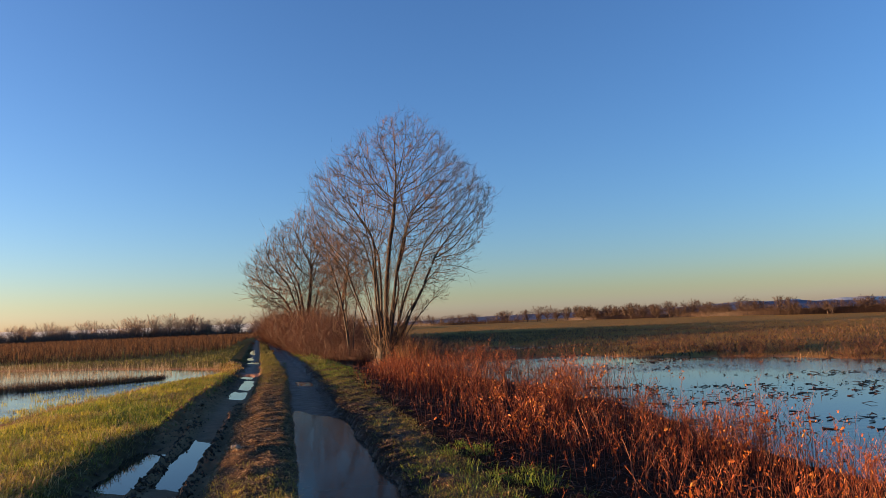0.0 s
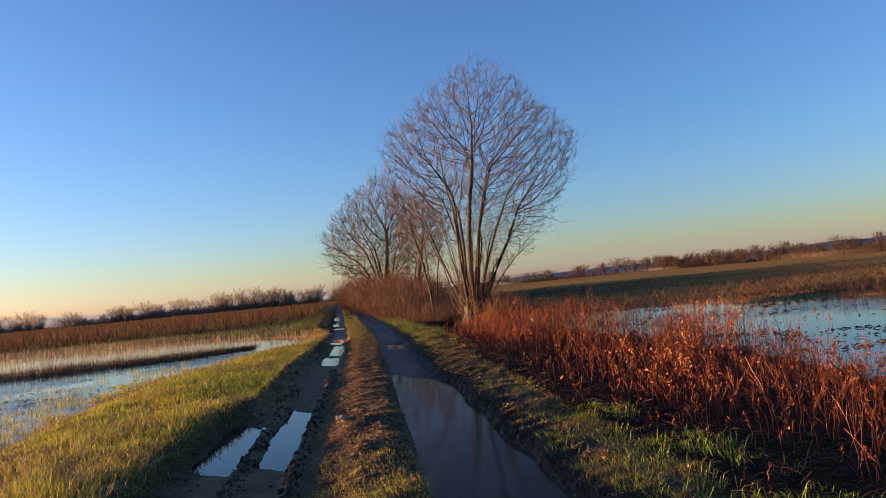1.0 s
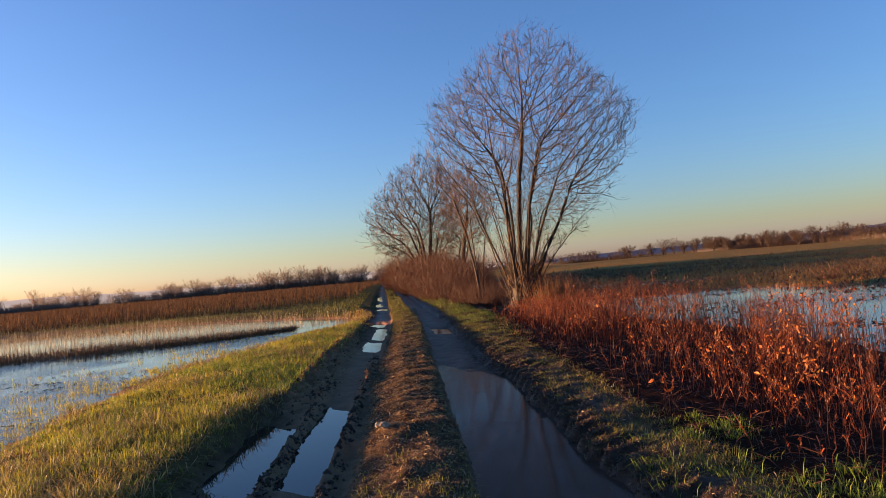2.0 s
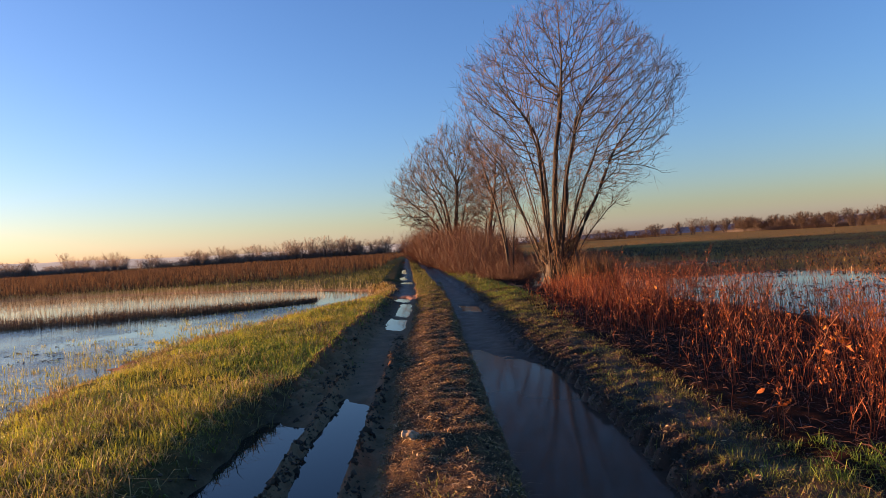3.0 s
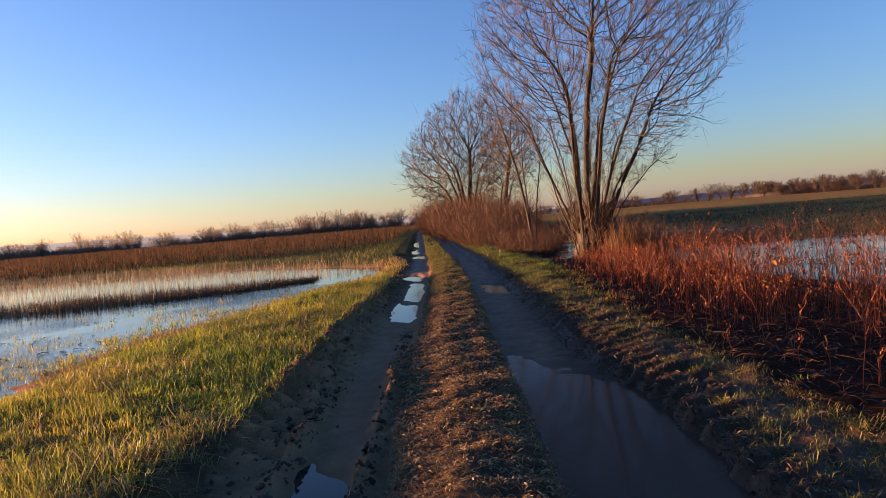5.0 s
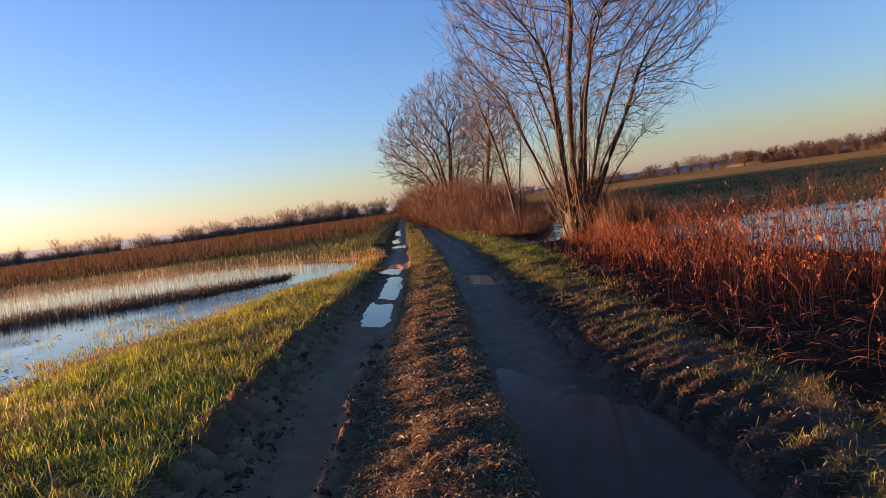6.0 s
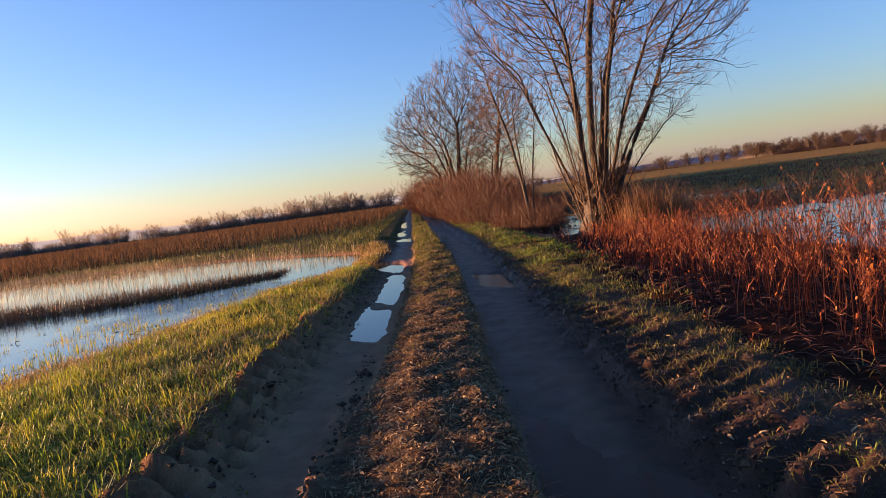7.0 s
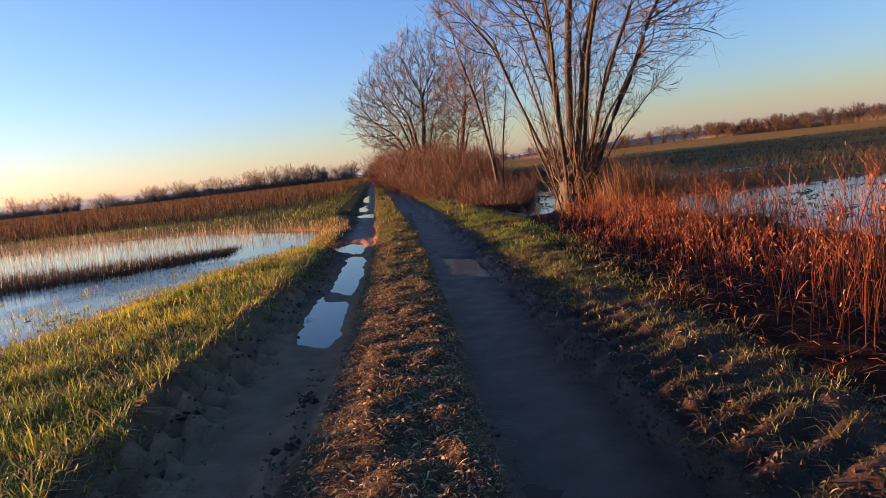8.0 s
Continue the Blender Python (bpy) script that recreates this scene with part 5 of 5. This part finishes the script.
def drift(seed, n, keep, x0, x1, y0, y1, z, long, label, thick=1.0):
    """Floating dead stems, lying almost flat on the water in rafts."""
    r = np.random.default_rng(seed)
    x, y = r.uniform(x0, x1, n), r.uniform(y0, y1, n)
    m = keep(x, y, r.random(n))
    x, y = x[m], y[m]
    k = len(x)
    a = r.normal(size=k) * 0.7
    ln = long * (0.2 + r.random(k) ** 2)
    d = np.stack([np.cos(a), np.sin(a), r.normal(size=k) * 0.12], -1) * ln[:, None]
    c = np.stack([x, y, np.full(k, z + 0.012)], -1)
    paths = np.stack([c - d, c + r.normal(size=(k, 3)) * 0.02, c + d], 1)
    V, F = tubes(paths, thick * (0.006 + 0.012 * r.random((k, 1)) ** 2) * np.array([[0.8, 1.0, 0.4]]), 4)
    tagged(new("floating_drift", mesh_from("floating_drift", V, F, M_MAT)), label, "litter", kind="stuff")


drift(321, 13000, lambda x, y, q: (right_depth(x, y) > 0.1) & (q < 1.2 * step(0.5, 0.68, clump(x * 0.5, y * 1.6, 1.8, 322)) + 0.02), 4.5, 22, 4, 55, -0.2, 0.13, "dark rafts of dead stems floating on the flood")
drift(323, 4200, lambda x, y, q: (left_depth(x, y) > 0.2) & (q < 1.0 * step(0.52, 0.66, clump(x * 0.4, y * 1.5, 1.6, 324)) + 0.01), -16, -3.5, 9, 30, -0.155, 0.09, "thin drift and weed floating on the flood", 0.45)

pts, size, yaw, r = tufts(331, 2600, 10, 0.22, 8, 75, 14, 120, lambda x, y, q: (right_depth(x, y) < 0.2) & (x > right_far(y) - 1.0) & (q < 1.3 * step(0.48, 0.66, clump(x * 0.5, y, 5.0, 332)) * np.exp(-(x - right_far(y)) / 22)), 1.3)
scatter("scrub", "patches of dark leafless scrub past the flood", pts, (0.2 + 0.4 * r.random(len(pts))) * size, 0.010 + 0.012 * r.random(len(pts)), M_SEDGE, (0.2, 1.0), yaw, category="shrubs", seed=333)
pts, size, yaw, r = tufts(334, 170, 14, 0.16, 4.9, 6.6, 27.6, 29.0, lambda x, y, q: q < 0.9)
scatter("reed_tuft", "tawny dry reeds beside the willow's foot", pts, (0.7 + 0.7 * r.random(len(pts))) * size, 0.006 + 0.006 * r.random(len(pts)), M_STALK, (0.1, 0.7), yaw, category="reeds", seed=335)

# pale stone lying on the middle strip
bm = bmesh.new()
bmesh.ops.create_icosphere(bm, subdivisions=3, radius=0.085)
for v in bm.verts:
    f = 1 + 0.8 * noise.noise(v.co * 13) + 0.25 * noise.noise(v.co * 40)
    v.co = Vector((v.co.x * 1.0 * f, v.co.y * 0.8 * f, max(v.co.z, -0.03) * 0.55 * f))
me = bpy.data.meshes.new("stone")
bm.to_mesh(me)
bm.free()
ks = Mat("pale_limestone")
ks.set(Base_Color=ks.ramp(ks.noise(14.0), [(0.35, (0.18, 0.12, 0.07)), (0.6, (0.50, 0.38, 0.25))]), Roughness=0.9)
ks.bump(ks.noise(40.0), 0.8, 0.01)
me.materials.append(ks.m)
st = new("stone", me)
st.matrix_basis = pose(-0.355, 9.5, float(ground_z(-0.355, 9.5)) + 0.012, 8, 12, 35)
tagged(st, "pale rough stone lying on the muddy middle strip", "stone")


# ---- the distance ----
def far_tree(seed, height, width, twigs=14):
    rs = np.random.default_rng(seed)
    lines = []
    for i in range(6):
        a = rs.random() * 6.28
        w = width * 0.5 * (0.3 + 0.7 * rs.random())
        lines.append(smooth_line([(0, 0, -0.3), (w * 0.25 * math.cos(a), w * 0.25 * math.sin(a), height * 0.35), (w * math.cos(a), w * math.sin(a), height * rs.uniform(0.75, 1.0))], 6, rs, 0.15))
    P = np.stack(lines)
    R = np.full((6, 6), 0.10) * (1 - 0.7 * np.linspace(0, 1, 6))
    b, q = sprout(rs, P, R, 10, 0.15, 0.45, 48, 0.3, 0.12, 4, 0.5, rmin=0.03, hull=((0, 0, height * 0.58), (width * 0.5, width * 0.5, height * 0.44)))
    c, s = sprout(rs, b, q, twigs, 0.1, 0.6, 45, 0.3, 0.2, 2, 0.7, rmin=0.035, hull=((0, 0, height * 0.58), (width * 0.53, width * 0.53, height * 0.46)))
    V1, F1 = tubes(P, R, 3)
    V2, F2 = ribbons(b, q * 1.4, rs)
    side = rs.normal(size=(len(c), 3)) * 0.028
    V3 = np.stack([c[:, 0] - side, c[:, 0] + side, c[:, 1]], 1).reshape(-1, 3)
    F3 = [np.arange(len(c))[:, None] * 3 + np.array([[0, 1, 2]])]
    return (V1, F1), join((V2, F2), (V3, F3))


FAR_SHAPES = [far_tree(500 + i, 8.0 + i % 2, 6.5 + i % 3) for i in range(6)]
LIGHT_SHAPES = [far_tree(520 + i, 8.0 + i % 2, 6.5 + i % 3, 7) for i in range(6)]
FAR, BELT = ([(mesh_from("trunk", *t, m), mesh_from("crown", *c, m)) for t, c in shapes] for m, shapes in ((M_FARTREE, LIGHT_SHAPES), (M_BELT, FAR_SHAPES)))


def tree_row(seed, n, place, size, label, group, shapes=FAR):
    r = np.random.default_rng(seed)
    for i in range(n):
        x, y = place(i / (n - 1), r)
        s = size(i / (n - 1), r)
        trunk, crown = shapes[int(r.integers(6))]
        ob = new("far_tree")
        part("trunk", trunk, ob)
        part("crown", crown, ob)
        ob.matrix_basis = pose(x, y, float(ground_z(x, y)) - 0.2, 0, 0, r.uniform(0, 360)) @ Matrix.Diagonal((s * 1.35, s * 1.35, s * 1.08, 1))
        tagged(ob, label, "tree", group)


def woods(seed, n, place, size, label, material=M_FARTREE):
    """Trees too far to pick apart, as one mesh."""
    r = np.random.default_rng(seed)
    pieces = []
    for i in range(n):
        x, y = place(i / (n - 1), r)
        s, a = size(i / (n - 1), r), r.uniform(0, 6.28)
        V, F = join(*LIGHT_SHAPES[int(r.integers(6))])
        W = np.stack([(V[:, 0] * math.cos(a) - V[:, 1] * math.sin(a)) * 1.6 * s + x, (V[:, 0] * math.sin(a) + V[:, 1] * math.cos(a)) * 1.6 * s + y, V[:, 2] * s + float(ground_z(x, y)) - 0.2], -1)
        pieces.append((W, F))
    tagged(new("distant_woods", mesh_from("distant_woods", *join(*pieces), material)), label, "trees", kind="stuff")


def thicket(seed, n, x0, x1, y0, y1, h, label, material=M_FARTREE, wide=0.05):
    r = np.random.default_rng(seed)
    f = r.random(n)
    pts = np.stack([x0 + (x1 - x0) * f + r.normal(size=n) * 3, y0 + (y1 - y0) * f + r.normal(size=n) * 3], -1)
    hh = h * (0.4 + 0.6 * r.random(n)) * (0.55 + 0.7 * clump(pts[:, 0], pts[:, 1], 14.0, seed))
    scatter("far_thicket", label, pts, hh, wide * (1 + 1.2 * r.random(n)), material, (0.1, 0.7), category="shrubs", seed=seed)


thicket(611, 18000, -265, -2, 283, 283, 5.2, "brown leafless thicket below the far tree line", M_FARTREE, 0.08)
thicket(612, 30000, 152, 126, 330, 60, 2.7, "brown leafless thicket below the tree belt", M_BELT)
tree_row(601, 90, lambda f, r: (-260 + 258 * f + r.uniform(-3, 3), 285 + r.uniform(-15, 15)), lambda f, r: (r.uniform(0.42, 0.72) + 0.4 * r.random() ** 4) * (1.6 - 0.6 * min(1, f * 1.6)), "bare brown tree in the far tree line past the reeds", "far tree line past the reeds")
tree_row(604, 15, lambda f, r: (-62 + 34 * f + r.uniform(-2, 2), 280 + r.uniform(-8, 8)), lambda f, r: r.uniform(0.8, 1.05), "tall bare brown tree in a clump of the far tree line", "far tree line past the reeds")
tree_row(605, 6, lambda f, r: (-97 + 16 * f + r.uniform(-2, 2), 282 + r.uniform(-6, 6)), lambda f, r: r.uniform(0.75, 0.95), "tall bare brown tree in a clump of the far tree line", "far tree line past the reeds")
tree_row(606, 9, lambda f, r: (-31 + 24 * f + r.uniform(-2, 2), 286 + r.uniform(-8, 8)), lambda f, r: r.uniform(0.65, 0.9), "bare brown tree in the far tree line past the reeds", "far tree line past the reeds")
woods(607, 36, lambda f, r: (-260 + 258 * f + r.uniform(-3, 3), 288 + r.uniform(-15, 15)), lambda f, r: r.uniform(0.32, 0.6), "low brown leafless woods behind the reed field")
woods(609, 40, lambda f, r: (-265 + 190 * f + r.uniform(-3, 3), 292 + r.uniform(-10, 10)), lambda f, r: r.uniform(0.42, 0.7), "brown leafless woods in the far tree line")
woods(608, 64, lambda f, r: (152 - 25 * f + r.uniform(-6, 6), 330 - 270 * f + r.uniform(-2, 2)), lambda f, r: r.uniform(0.45, 0.75) * (1 - 0.5 * f), "low brown leafless woods past the pasture", M_BELT)
tree_row(602, 85, lambda f, r: (150 - 25 * f + r.uniform(-6, 6), 330 - 270 * f + r.uniform(-2, 2)), lambda f, r: (r.uniform(0.5, 0.85) + 0.3 * r.random() ** 5) * (1 - 0.5 * f), "bare brown tree in the tree belt past the pasture", "tree belt past the pasture", BELT)


woods(603, 64, lambda f, r: (25 + 130 * f + r.uniform(-6, 6), 640 - 300 * f + r.uniform(-4, 4)), lambda f, r: r.uniform(0.6, 1.05), "distant brown line of leafless woods", M_BELT)
thicket(613, 7000, 20, 152, 640, 335, 3.6, "brown leafless thicket below the distant tree line", M_BELT)


def ridge(name, x0, x1, y, base, amp, seed, material, label):
    n = 160
    xs = np.linspace(x0, x1, n)
    hgt = np.minimum(1, 6 * np.minimum(np.linspace(0, 1, n), np.linspace(1, 0, n))) * base + np.sin(np.linspace(0, np.pi, n)) ** 0.6 * amp * (0.5 + 0.5 * vnoise(xs, xs * 0 + 1, (x1 - x0) / 7, seed, 5))
    rows = [(0.0, -0.4), (0.35, -0.22), (0.75, -0.08), (1.0, 0.0), (0.7, 0.12)]
    V = np.concatenate([np.stack([xs, y + d * 800 + 20 * vnoise(xs, xs * 0 + d, 90, seed + 3), hgt * f * (1 + 0.06 * vnoise(xs, xs * 0 + d * 5, 60, seed + 5)) - 2], -1) for f, d in rows])
    i = (np.arange(len(rows) - 1)[:, None] * n + np.arange(n - 1)[None]).ravel()
    tagged(new(name, mesh_from(name, V, [np.stack([i, i + 1, i + n + 1, i + n], -1)], material, True)), label, "hills", kind="structure")


ridge("far_hills", -4200, 900, 2700, 24, 40, 701, M_HAZY, "low wooded hills with distance haze put into their colour")
ridge("far_hills", 200, 3800, 2500, 16, 36, 705, M_HILL, "low wooded hills with distance haze put into their colour")
ridge("snowy_mountains", 1300, 4600, 3100, 14, 82, 709, M_SNOW, "distant pale snowy mountain range")
